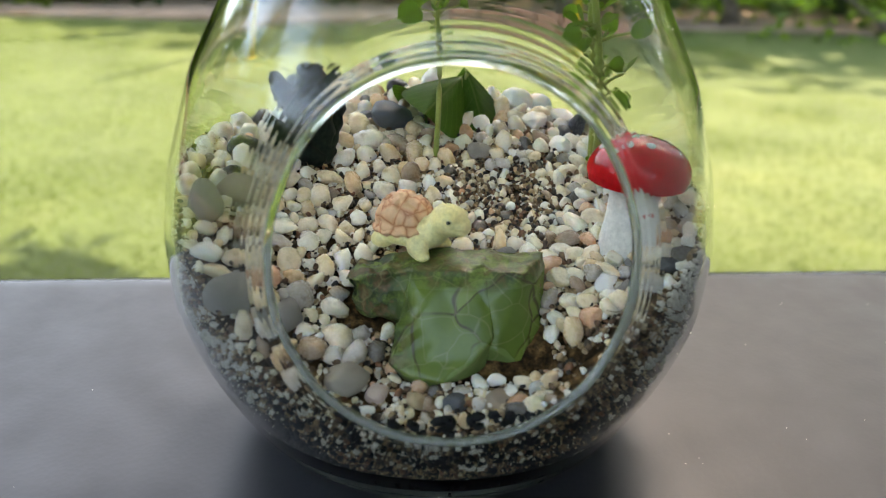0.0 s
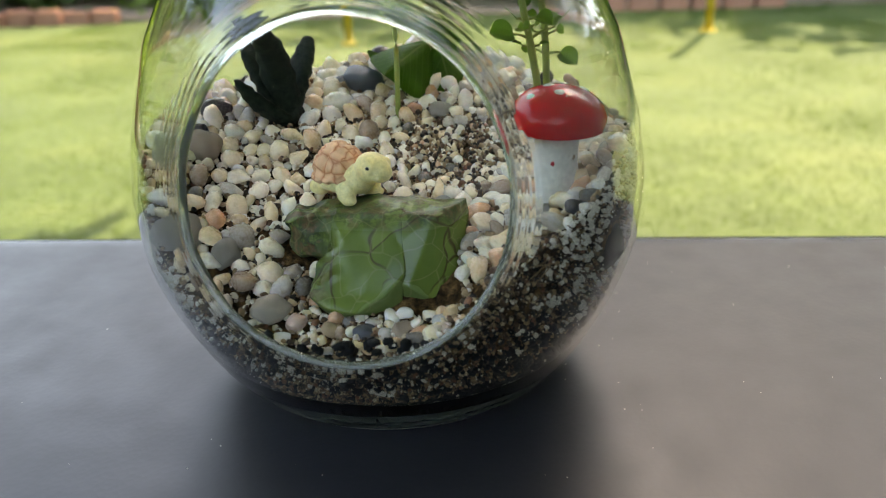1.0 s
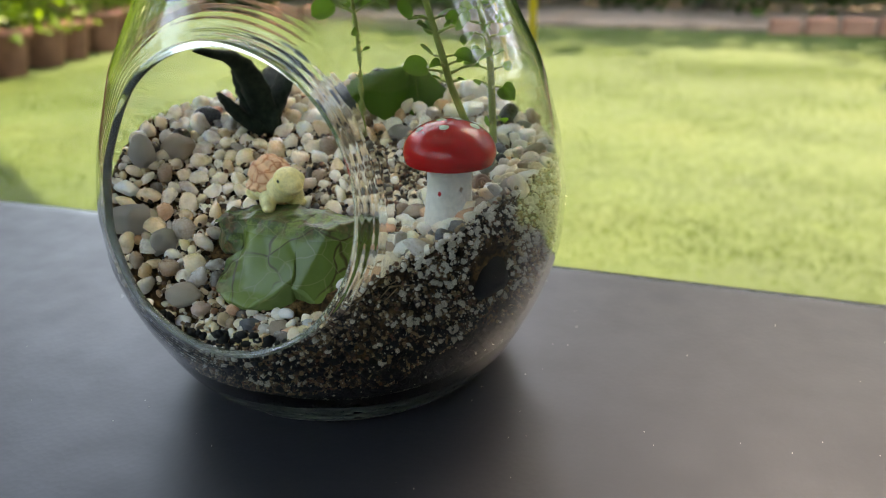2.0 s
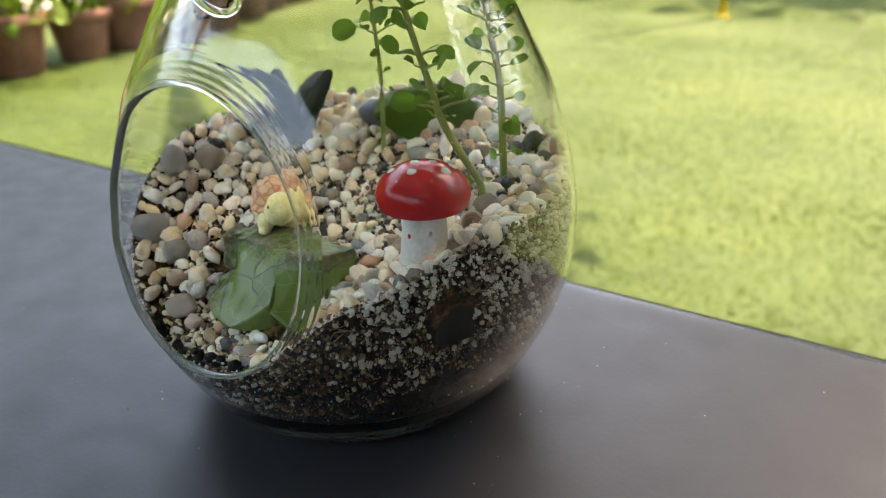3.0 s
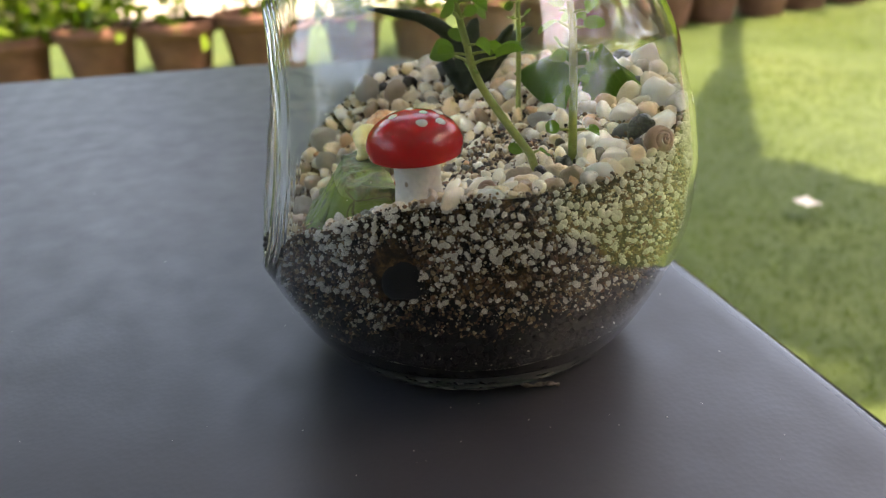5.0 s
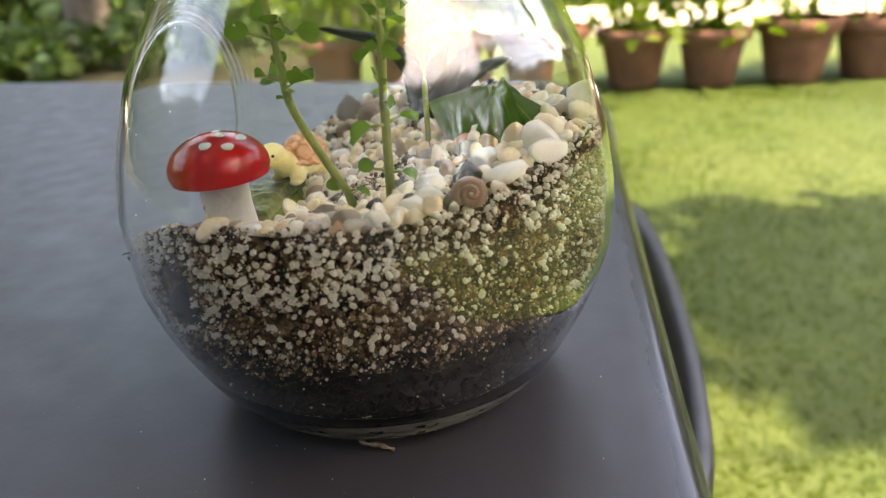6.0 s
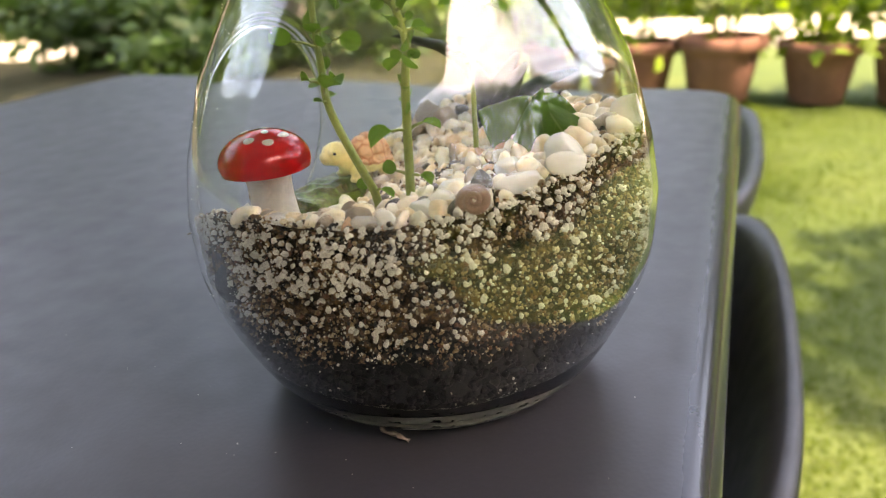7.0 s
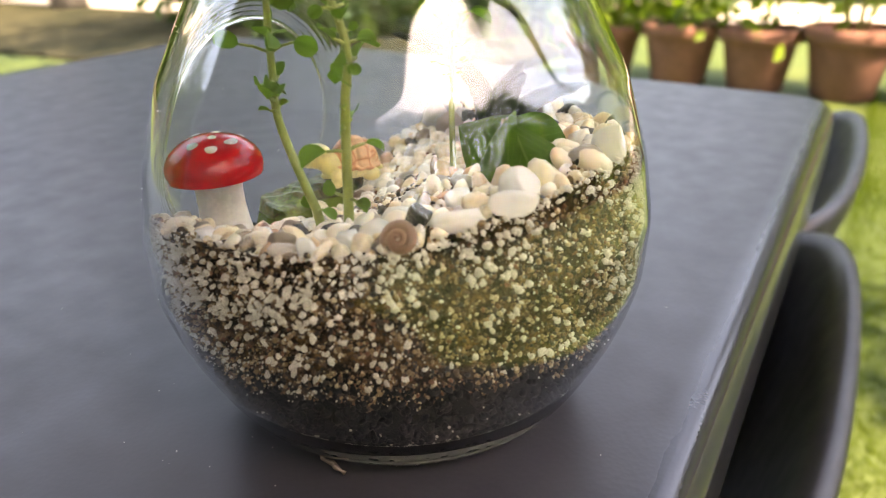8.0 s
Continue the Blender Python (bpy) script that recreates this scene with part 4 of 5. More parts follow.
# ---- the figures ----
def build_rock():
    c = Vector((-0.001, -0.032, 0.044))
    lobe = [(-0.0090, -0.0350, 0.0540), (-0.0015, -0.0364, 0.0547), (0.0065, -0.0368, 0.0543), (0.0080, -0.0245, 0.0550), (-0.0080, -0.0245, 0.0550), (-0.0115, -0.0400, 0.0470), (-0.0140, -0.0462, 0.0385),
            (-0.0100, -0.0480, 0.0365), (-0.0029, -0.0496, 0.0358), (0.0030, -0.0472, 0.0392), (0.0075, -0.0440, 0.0430), (0.0060, -0.0430, 0.0330), (-0.0100, -0.0200, 0.0340), (0.0080, -0.0200, 0.0340), (-0.0080, -0.0440, 0.0300)]
    main = [(0.0005, -0.0363, 0.0545), (0.0138, -0.0372, 0.0538), (0.0172, -0.0345, 0.0532), (0.0212, -0.0262, 0.0548), (0.0195, -0.0235, 0.0530), (0.0010, -0.0245, 0.0552), (0.0020, -0.0425, 0.0455), (0.0020, -0.0440, 0.0420),
            (0.0085, -0.0443, 0.0398), (0.0115, -0.0436, 0.0372), (0.0152, -0.0424, 0.0352), (0.0188, -0.0385, 0.0370), (0.0207, -0.0290, 0.0340), (0.0180, -0.0200, 0.0360), (0.0010, -0.0200, 0.0340), (0.0120, -0.0400, 0.0300)]
    side = [(-0.0243, -0.0295, 0.0507), (-0.0218, -0.0338, 0.0522), (-0.0060, -0.0352, 0.0542), (-0.0235, -0.0305, 0.0450), (-0.0215, -0.0345, 0.0440), (-0.0090, -0.0385, 0.0440), (-0.0090, -0.0250, 0.0545),
            (-0.0205, -0.0255, 0.0525), (-0.0200, -0.0250, 0.0400), (-0.0080, -0.0340, 0.0390), (-0.0060, -0.0240, 0.0380)]
    bm = bmesh.new()
    for pts in (lobe, main, side):
        vs = [bm.verts.new(Vector(p) - c) for p in pts]
        h = bmesh.ops.convex_hull(bm, input=vs)
        bmesh.ops.delete(bm, geom=[g for g in h["geom_interior"] if isinstance(g, bmesh.types.BMVert)], context="VERTS")
    bmesh.ops.dissolve_limit(bm, angle_limit=radians(7), verts=bm.verts[:], edges=bm.edges[:])
    bmesh.ops.bevel(bm, geom=bm.edges[:], offset=0.0003, segments=1, affect="EDGES")
    bmesh.ops.triangulate(bm, faces=bm.faces[:])
    for _ in range(4):
        long = [e for e in bm.edges if e.calc_length() > 0.0011]
        bmesh.ops.subdivide_edges(bm, edges=long, cuts=1)
        bmesh.ops.triangulate(bm, faces=[f for f in bm.faces if len(f.verts) > 3])
    bm.normal_update()
    for v in bm.verts:
        end = min(max((-0.004 - v.co.x) / 0.006, 0), 1) if v.co.z > -0.004 else 0.0
        top = min(max((v.co.z - 0.0075) / 0.002, 0), 1)
        broken = max(end, 0.6 * top)
        chip = abs(noise.noise(v.co * 120 + Vector((3, 1, 7))))
        scar = max(0.0, 0.5 - abs(noise.noise(v.co * 75 + Vector((9, 4, 2))) - 0.1) * 6)
        v.co += v.normal * (0.00012 * noise.noise(v.co * 130) - 0.0035 * chip * broken + 0.0007 * broken * noise.noise(v.co * 420) - 0.0003 * scar)
    bm.normal_update()
    for e in bm.edges:
        e.smooth = len(e.link_faces) == 2 and e.calc_face_angle() < 0.24
    ob = part("green_rock", bm, M_JASPER, None)
    ob.location = c
    tagged(ob, "polished green stone block with brown veins among pebbles", "rock")


build_rock()


def fused(bm, voxel):
    """The overlapping lumps of bm melted into one smooth skin."""
    me = bpy.data.meshes.new("lumps")
    bm.to_mesh(me)
    bm.free()
    ob = new("lumps", me)
    mod = ob.modifiers.new("remesh", "REMESH")
    mod.mode, mod.voxel_size = "VOXEL", voxel
    skin = bpy.data.meshes.new_from_object(ob.evaluated_get(bpy.context.evaluated_depsgraph_get()))
    bpy.data.objects.remove(ob)
    out = bmesh.new()
    out.from_mesh(skin)
    for _ in range(4):
        bmesh.ops.smooth_vert(out, verts=out.verts[:], factor=0.5, use_axis_x=True, use_axis_y=True, use_axis_z=True)
    return out


def build_turtle():
    mm = 0.001

    def ball(bm, loc, scale, mat=0, rot=(0, 0, 0), seg=24):
        r = bmesh.ops.create_uvsphere(bm, u_segments=seg, v_segments=seg // 2, radius=1.0, matrix=Matrix.LocRotScale(Vector(loc) * mm, Euler([radians(q) for q in rot]), Vector(scale) * mm))
        for f in {f for v in r["verts"] for f in v.link_faces}:
            f.material_index = mat
        return r["verts"]

    skin = bmesh.new()
    ball(skin, (-1.2, 0, 3.7), (7.8, 6.2, 3.4), seg=32)
    ball(skin, (5.2, 0, 5.0), (5.2, 4.6, 4.2), 0, (0, -25, 0))
    ball(skin, (8.0, 0, 7.0), (4.0, 3.8, 3.6), 0, (0, -30, 0))
    ball(skin, (10.6, 0, 8.8), (4.8, 4.3, 3.9), 0, (0, 8, 0), 32)
    ball(skin, (13.6, 0, 7.9), (2.6, 3.1, 2.5))
    for sy in (-1, 1):
        ball(skin, (12.2, sy * 2.8, 9.6), (1.9, 1.4, 1.7))
        ball(skin, (4.6, sy * 4.2, 2.2), (3.2, 2.5, 3.2), 0, (0, 20, sy * 20))
        ball(skin, (6.0, sy * 4.8, 0.3), (2.6, 2.0, 1.3), 0, (0, 0, sy * 25))
        ball(skin, (-5.6, sy * 3.8, 1.9), (3.2, 2.4, 2.4), 0, (0, -12, -sy * 20))
    ball(skin, (-9.0, 0, 2.8), (2.4, 1.4, 1.2), 0, (0, -20, 0))
    bm = fused(skin, 0.3 * mm)
    for f in bm.faces:
        f.material_index = 1
    for v in bm.verts:
        p = v.co / mm
        if p.x > 12.4 and abs(p.y) < 3.6:
            v.co -= v.normal * mm * 0.35 * max(0.0, 1 - abs(p.z - 7.2 - 0.05 * p.y * p.y) / 0.32)
    dome = ball(bm, (-1.6, 0, 5.3), (7.9, 6.9, 8.5), 0, seg=80)
    for v in dome:
        if v.co.z < 4.8 * mm:
            v.co.z = 4.8 * mm + (v.co.z - 4.8 * mm) * 0.15
            continue
        p = Vector((v.co.x / mm + 1.6, v.co.y / mm, v.co.z / mm - 5.3))
        q = Vector((p.x / 7.9, p.y / 6.9, p.z / 8.5))
        ang = math.atan2(q.y, q.z + 0.25)
        row = math.cos(ang * 4.2 + 0.12 * math.sin(q.x * 5)) ** 2
        col = math.cos(q.x * 4.6 + 0.3 + (0.8 if abs(ang) > 0.37 else 0.0)) ** 2
        groove = max(0.0, 1 - row * 5) * 0.8 + max(0.0, 1 - col * 5) * 0.8
        ripple = 0.10 * math.sin(q.x * 46 + 2 * math.sin(ang * 4))
        v.co -= q.normalized() * mm * (0.75 * min(groove, 1.0) - ripple * (1 - min(groove, 1.0)))
    rim = ball(bm, (-1.5, 0, 4.9), (8.7, 7.3, 1.7), 0, (0, -5, 0), 56)
    for v in rim:
        v.co.z += 0.3 * mm * math.sin(math.atan2(v.co.y, v.co.x) * 13)
    for sy in (-1, 1):
        ball(bm, (12.7, sy * 3.95, 9.75), (0.62, 0.26, 0.46), 2, (0, 0, -sy * 18), 14)
    ob = part("turtle_figurine", bm, [M_SCUTE, M_CREAM, M_EYE])
    ob.matrix_basis = pose(-0.0084, -0.0226, 0.0544, 0, 0, -36) @ Matrix.Scale(0.9, 4)
    tagged(ob, "small cream turtle figurine with a peach shell on the green rock", "figurine")


build_turtle()


def build_mushroom():
    e = thing("toadstool_figurine", (0.0404, -0.0230, 0.0545), "glossy red toadstool figurine with white spots and stem", "figurine")
    e.rotation_euler = (radians(2), radians(1), 0)
    R, H = 0.0111, 0.0076
    prof = [(0.004, 0.0156), (0.0094, 0.0152), (0.0108, 0.0155)]
    for k in range(0, 19):
        a = radians(-14 + 104 * k / 18)
        prof.append((max(R * math.cos(a), 0.0002), 0.0174 + (H * math.sin(a) if a > 0 else H * 0.7 * math.sin(a))))
    v, f = lathe(prof, 56)
    put("cap", mesh_of("cap", v, f, M_RED), e, "glossy red painted cap")
    v, f = lathe([(0.0054, -0.006), (0.0060, -0.002), (0.0062, 0.001), (0.0058, 0.004), (0.0054, 0.008), (0.0054, 0.012), (0.0060, 0.0158)], 40)
    put("stem", mesh_of("stem", v, f, M_WHITE), e, "white painted stem")

    def spot(az, el, size, stretch, mat, name, label=""):
        vs = []
        for k in range(4):
            for j in range(16):
                b = 2 * math.pi * j / 16
                s = size * (1 - k / 3.0) * (1 + 0.08 * math.sin(3 * b))
                da, de = s * math.cos(b) * stretch / max(math.cos(el), 0.25), s * math.sin(b)
                lift = 1 + 0.022 * min(k, 1) + 0.004
                a2, e2 = az + da, el + de
                vs.append((R * math.cos(e2) * math.cos(a2) * lift, R * math.cos(e2) * math.sin(a2) * lift, 0.0174 + H * math.sin(e2) * lift))
        put(name, mesh_of(name, vs, grid_faces(4, 16), mat), e, label)

    for az, el, s, st in ((-90, 67, 0.12, 1.0), (8, 58, 0.14, 1.0), (96, 56, 0.12, 1.7), (180, 80, 0.13, 1.0), (170, 42, 0.12, 1.1), (-150, 50, 0.11, 1.0), (48, 50, 0.13, 1.1), (60, 76, 0.10, 1.0)):
        spot(radians(az), radians(el), s * 0.88, st, M_WHITE, "spot", "white painted spot")
    for az, z, mat in ((-98, 0.0085, M_RED), (-42, 0.0095, M_STONE_BROWN)):
        a = radians(az)
        bm = blob_bm(3, 1, 0.2, 1)
        ob = part("paint_fleck", bm, mat, e, "small paint fleck")
        ob.matrix_basis = Matrix.Translation((0.0054 * math.cos(a), 0.0054 * math.sin(a), z)) @ Matrix.Rotation(a, 4, "Z") @ Matrix.Diagonal((0.00025, 0.0005, 0.0007, 1))


build_mushroom()


# ---- plants ----
def round_leaf_mesh(name, mat, fold=0.15, point=0.0):
    """A small cupped leaf of unit length along x, with a midrib."""
    v, n, m = [], 9, 5
    for i in range(n):
        u = i / (n - 1)
        w = 0.43 * math.sqrt(max(1 - (2 * u - 1) ** 2, 0.0)) * (0.82 + 0.25 * u) + 0.012
        for j in range(m):
            t = (j - 2) / 2
            v.append((u, w * t, fold * w * abs(t) * 2 - 0.12 * u * u))
    return mesh_of(name, v, grid_faces(n, m, False), mat)


LEAVES = [round_leaf_mesh("leaf", M_SEEDLING, f) for f in (0.05, 0.25, 0.45)]


def build_seedling(points, r0, pairs, seed, label):
    base = Vector(points[0])
    e = thing("seedling", base, label, "plant", "seedlings")
    pts = bend([tuple(Vector(p) - base) for p in points], 30)
    pts[0][2] -= 0.004
    v, f = tube(pts, np.linspace(r0, r0 * 0.45, 30), 10)
    put("stem", mesh_of("stem", v, f, M_STEM), e)
    r = random.Random(seed)
    extra = [(0.25 + 0.75 * k / 11 + r.uniform(-0.03, 0.03), r.uniform(0, 180), r.uniform(0.001, 0.0035), r.uniform(0.0022, 0.0042)) for k in range(8)]
    for q, az, out, size in [*pairs, *extra]:
        p = Vector(pts[min(int(q * 29), 29)])
        for side in (0, 180):
            a = radians(az + side + r.uniform(-20, 20))
            d = Vector((math.cos(a), math.sin(a), r.uniform(0.15, 0.5)))
            tip = p + d * out * r.uniform(0.7, 1.2)
            tv, tf = tube([p, (p + tip) / 2 + Vector((0, 0, out * 0.06)), tip], (r0 * 0.4, r0 * 0.33, r0 * 0.28), 6)
            put("petiole", mesh_of("petiole", tv, tf, M_STEM), e)
            s = size * r.uniform(0.75, 1.2)
            put("leaf", LEAVES[r.randrange(3)], e, "", Matrix.Translation(tip) @ pose(0, 0, 0, r.uniform(-85, 85), r.uniform(-50, 40), math.degrees(a) + r.uniform(-35, 35)) @ Matrix.Scale(s, 4))


build_seedling([(0.000, 0.0165, 0.0605), (0.0005, 0.0165, 0.086), (-0.001, 0.0165, 0.103), (-0.003, 0.016, 0.128), (-0.002, 0.016, 0.140)], 0.0008,
               [(0.46, 20, 0.006, 0.0062), (0.50, 110, 0.004, 0.005), (0.58, 150, 0.005, 0.006), (0.66, 60, 0.004, 0.0055), (0.78, 40, 0.005, 0.006), (0.84, 130, 0.004, 0.006), (0.9, 80, 0.003, 0.005), (1.0, 30, 0.002, 0.004)],
               2, "thin seedling with a bare pale green stem")
build_seedling([(0.0405, 0.0068, 0.0625), (0.0365, -0.006, 0.082), (0.034, -0.009, 0.093), (0.030, -0.012, 0.109), (0.0265, -0.013, 0.124), (0.024, -0.015, 0.136), (0.023, -0.014, 0.145)], 0.00105,
               [(0.06, 60, 0.002, 0.004), (0.25, 48, 0.006, 0.0066), (0.34, 20, 0.003, 0.0045), (0.40, 135, 0.006, 0.006), (0.43, 45, 0.004, 0.0055), (0.50, 100, 0.003, 0.005), (0.55, 70, 0.005, 0.0045),
                (0.60, 150, 0.005, 0.0055), (0.64, 20, 0.004, 0.006), (0.68, 100, 0.005, 0.006), (0.71, 50, 0.006, 0.006), (0.75, 140, 0.004, 0.006), (0.79, 10, 0.005, 0.0065), (0.83, 80, 0.006, 0.006), (0.87, 140, 0.005, 0.006),
                (0.91, 30, 0.005, 0.0065), (0.95, 100, 0.003, 0.006), (1.0, 60, 0.002, 0.006), (1.0, 150, 0.002, 0.006)], 4, "upright seedling with small round green leaves")
build_seedling([(0.0420, 0.0148, 0.0630), (0.0405, 0.0148, 0.088), (0.038, 0.0145, 0.100), (0.0375, 0.010, 0.112), (0.035, 0.006, 0.120), (0.034, 0.005, 0.130)], 0.0011,
               [(0.08, 70, 0.004, 0.0045), (0.14, 150, 0.004, 0.0055), (0.18, 30, 0.003, 0.004), (0.30, 45, 0.004, 0.0064), (0.36, 20, 0.004, 0.005), (0.42, 150, 0.003, 0.0045), (0.50, 60, 0.005, 0.0055), (0.56, 130, 0.007, 0.0055),
                (0.61, 20, 0.005, 0.006), (0.66, 90, 0.004, 0.006), (0.72, 150, 0.006, 0.006), (0.78, 40, 0.005, 0.006), (0.85, 110, 0.005, 0.006), (0.92, 10, 0.004, 0.006), (0.96, 70, 0.003, 0.006), (1.0, 140, 0.002, 0.0055)],
               7, "sturdy seedling with paired round green leaves")


def heart_leaf(name, mat, blunt=0.62, fold=0.55):
    v, n, m = [], 15, 9
    for i in range(n):
        u = i / (n - 1)
        w = (math.sin(math.pi * u ** blunt) * 0.46 if u < 1 else 0) + 0.004
        for j in range(m):
            t = (j - 4) / 4
            v.append((u - 0.10 * abs(t) * (1 - u) ** 3, w * t, -fold * w * abs(t) ** 1.2 - 0.22 * u * u + 0.012 * math.sin(9 * u + 5 * t)))
    return mesh_of(name, v, grid_faces(n, m, False), mat)


def build_ivy():
    base = Vector((0.004, 0.036, 0.064))
    e = thing("broad_leaf_plant", base, "low plant with broad glossy green leaves", "plant")
    round_leaf, tent_leaf = heart_leaf("leaf", M_IVY), heart_leaf("leaf", M_IVY, 0.90, 0.85)
    for me, root, way, up, s in ((tent_leaf, (0.0060, 0.0000, 0.0185), (0.32, -0.55, -0.77), (0.18, -0.74, 0.62), 0.0185), (tent_leaf, (0.0040, -0.0020, 0.0175), (-0.42, -0.90, -0.12), (0.55, -0.15, 0.82), 0.0180),
                                 (tent_leaf, (0.0062, 0.0010, 0.0170), (0.68, 0.62, -0.40), (0.45, -0.10, 0.88), 0.0150), (round_leaf, (-0.0060, -0.0050, 0.0125), (-0.06, 0.93, -0.36), (0.82, 0.30, 0.48), 0.0150)):
        root, x, n = Vector(root), Vector(way).normalized(), Vector(up)
        y = n.cross(x).normalized()
        z = x.cross(y)
        v, f = tube(bend([(0, 0, -0.003), root * 0.55 + Vector((0.0015, 0, 0)), root], 8), np.linspace(0.0010, 0.0006, 8), 8)
        put("petiole", mesh_of("petiole", v, f, M_STEM), e)
        put("leaf", me, e, "", Matrix.Translation(root) @ Matrix((x, y, z)).transposed().to_4x4() @ Matrix.Scale(s * 1.18, 4))


build_ivy()


def build_succulent():
    base = Vector((-0.031, 0.0116, 0.064))
    e = thing("succulent", base, "dark green spiky succulent with pointed ridged leaves", "plant")

    def spike(path, w, th):
        pts = bend(path, 16)
        v, seg = [], 12
        for i, p in enumerate(pts):
            d = Vector(pts[min(i + 1, 15)] - pts[max(i - 1, 0)]).normalized()
            s = d.cross(Vector((0, 0, 1)))
            s = s.normalized() if s.length > 1e-6 else Vector((1, 0, 0))
            u = s.cross(d)
            q = i / 15
            k = (1 - q) ** 0.6 * (1 - 0.25 * (1 - q) ** 3) + 0.02
            for j in range(seg):
                b = 2 * math.pi * j / seg
                v.append(Vector(p) + s * (w * k * math.cos(b) * (1 + (0.16 * (i % 2) if abs(math.cos(b)) > 0.8 else 0))) + u * (th * k * (math.sin(b) + 0.35 * math.cos(b) ** 2) + 0.0002 * math.sin(i * 2.4)))
        f = grid_faces(16, seg)
        f.append(tuple(range(seg - 1, -1, -1)))
        f.append(tuple(range(15 * seg, 16 * seg)))
        put("leaf", mesh_of("leaf", v, f, M_SUCCULENT), e)

    spike([(0, 0, 0), (0.000, -0.003, 0.013), (0.0005, -0.013, 0.0235), (0.001, -0.032, 0.0285)], 0.0058, 0.0036)
    spike([(0, 0.001, 0), (-0.002, 0.008, 0.009), (-0.005, 0.016, 0.014), (-0.0085, 0.0255, 0.0170)], 0.0060, 0.0038)
    spike([(0, 0, 0), (-0.004, 0.001, 0.009), (-0.008, 0.003, 0.016), (-0.011, 0.006, 0.0215)], 0.0058, 0.0036)
    spike([(0, 0, 0), (-0.006, -0.004, 0.006), (-0.010, -0.008, 0.013)], 0.0054, 0.0034)
    spike([(0, 0, 0), (0.003, 0.005, 0.009), (0.0052, 0.0095, 0.0165), (0.0058, 0.0131, 0.0212)], 0.0056, 0.0034)


build_succulent()


# ---- single stones that stand out ----
def stone(x, y, z, size, mat, label, name="pebble", flat=0.75, seed=1, rot=0.0, rough=0.2, tilt=0.0):
    bm = blob_bm(seed, 4, rough, flat)
    cut = random.Random(seed * 5)
    for _ in range(3 + seed % 5):
        d = Vector((cut.gauss(0, 1), cut.gauss(0, 1), cut.gauss(0, 1))).normalized()
        lim = cut.uniform(0.55, 0.85)
        for v in bm.verts:
            over = v.co.dot(d) - lim
            if over > 0:
                v.co -= d * over * 0.7
    for v in bm.verts:
        v.co *= 1 + 0.025 * noise.noise(v.co * 5 + Vector((seed, 0, 0)))
    ob = part(name, bm, mat)
    ob.matrix_basis = pose(x, y, z, tilt, tilt * 0.6, rot) @ Matrix.Diagonal((*size, 1))
    tagged(ob, label, "stone", "loose stones")
    return ob


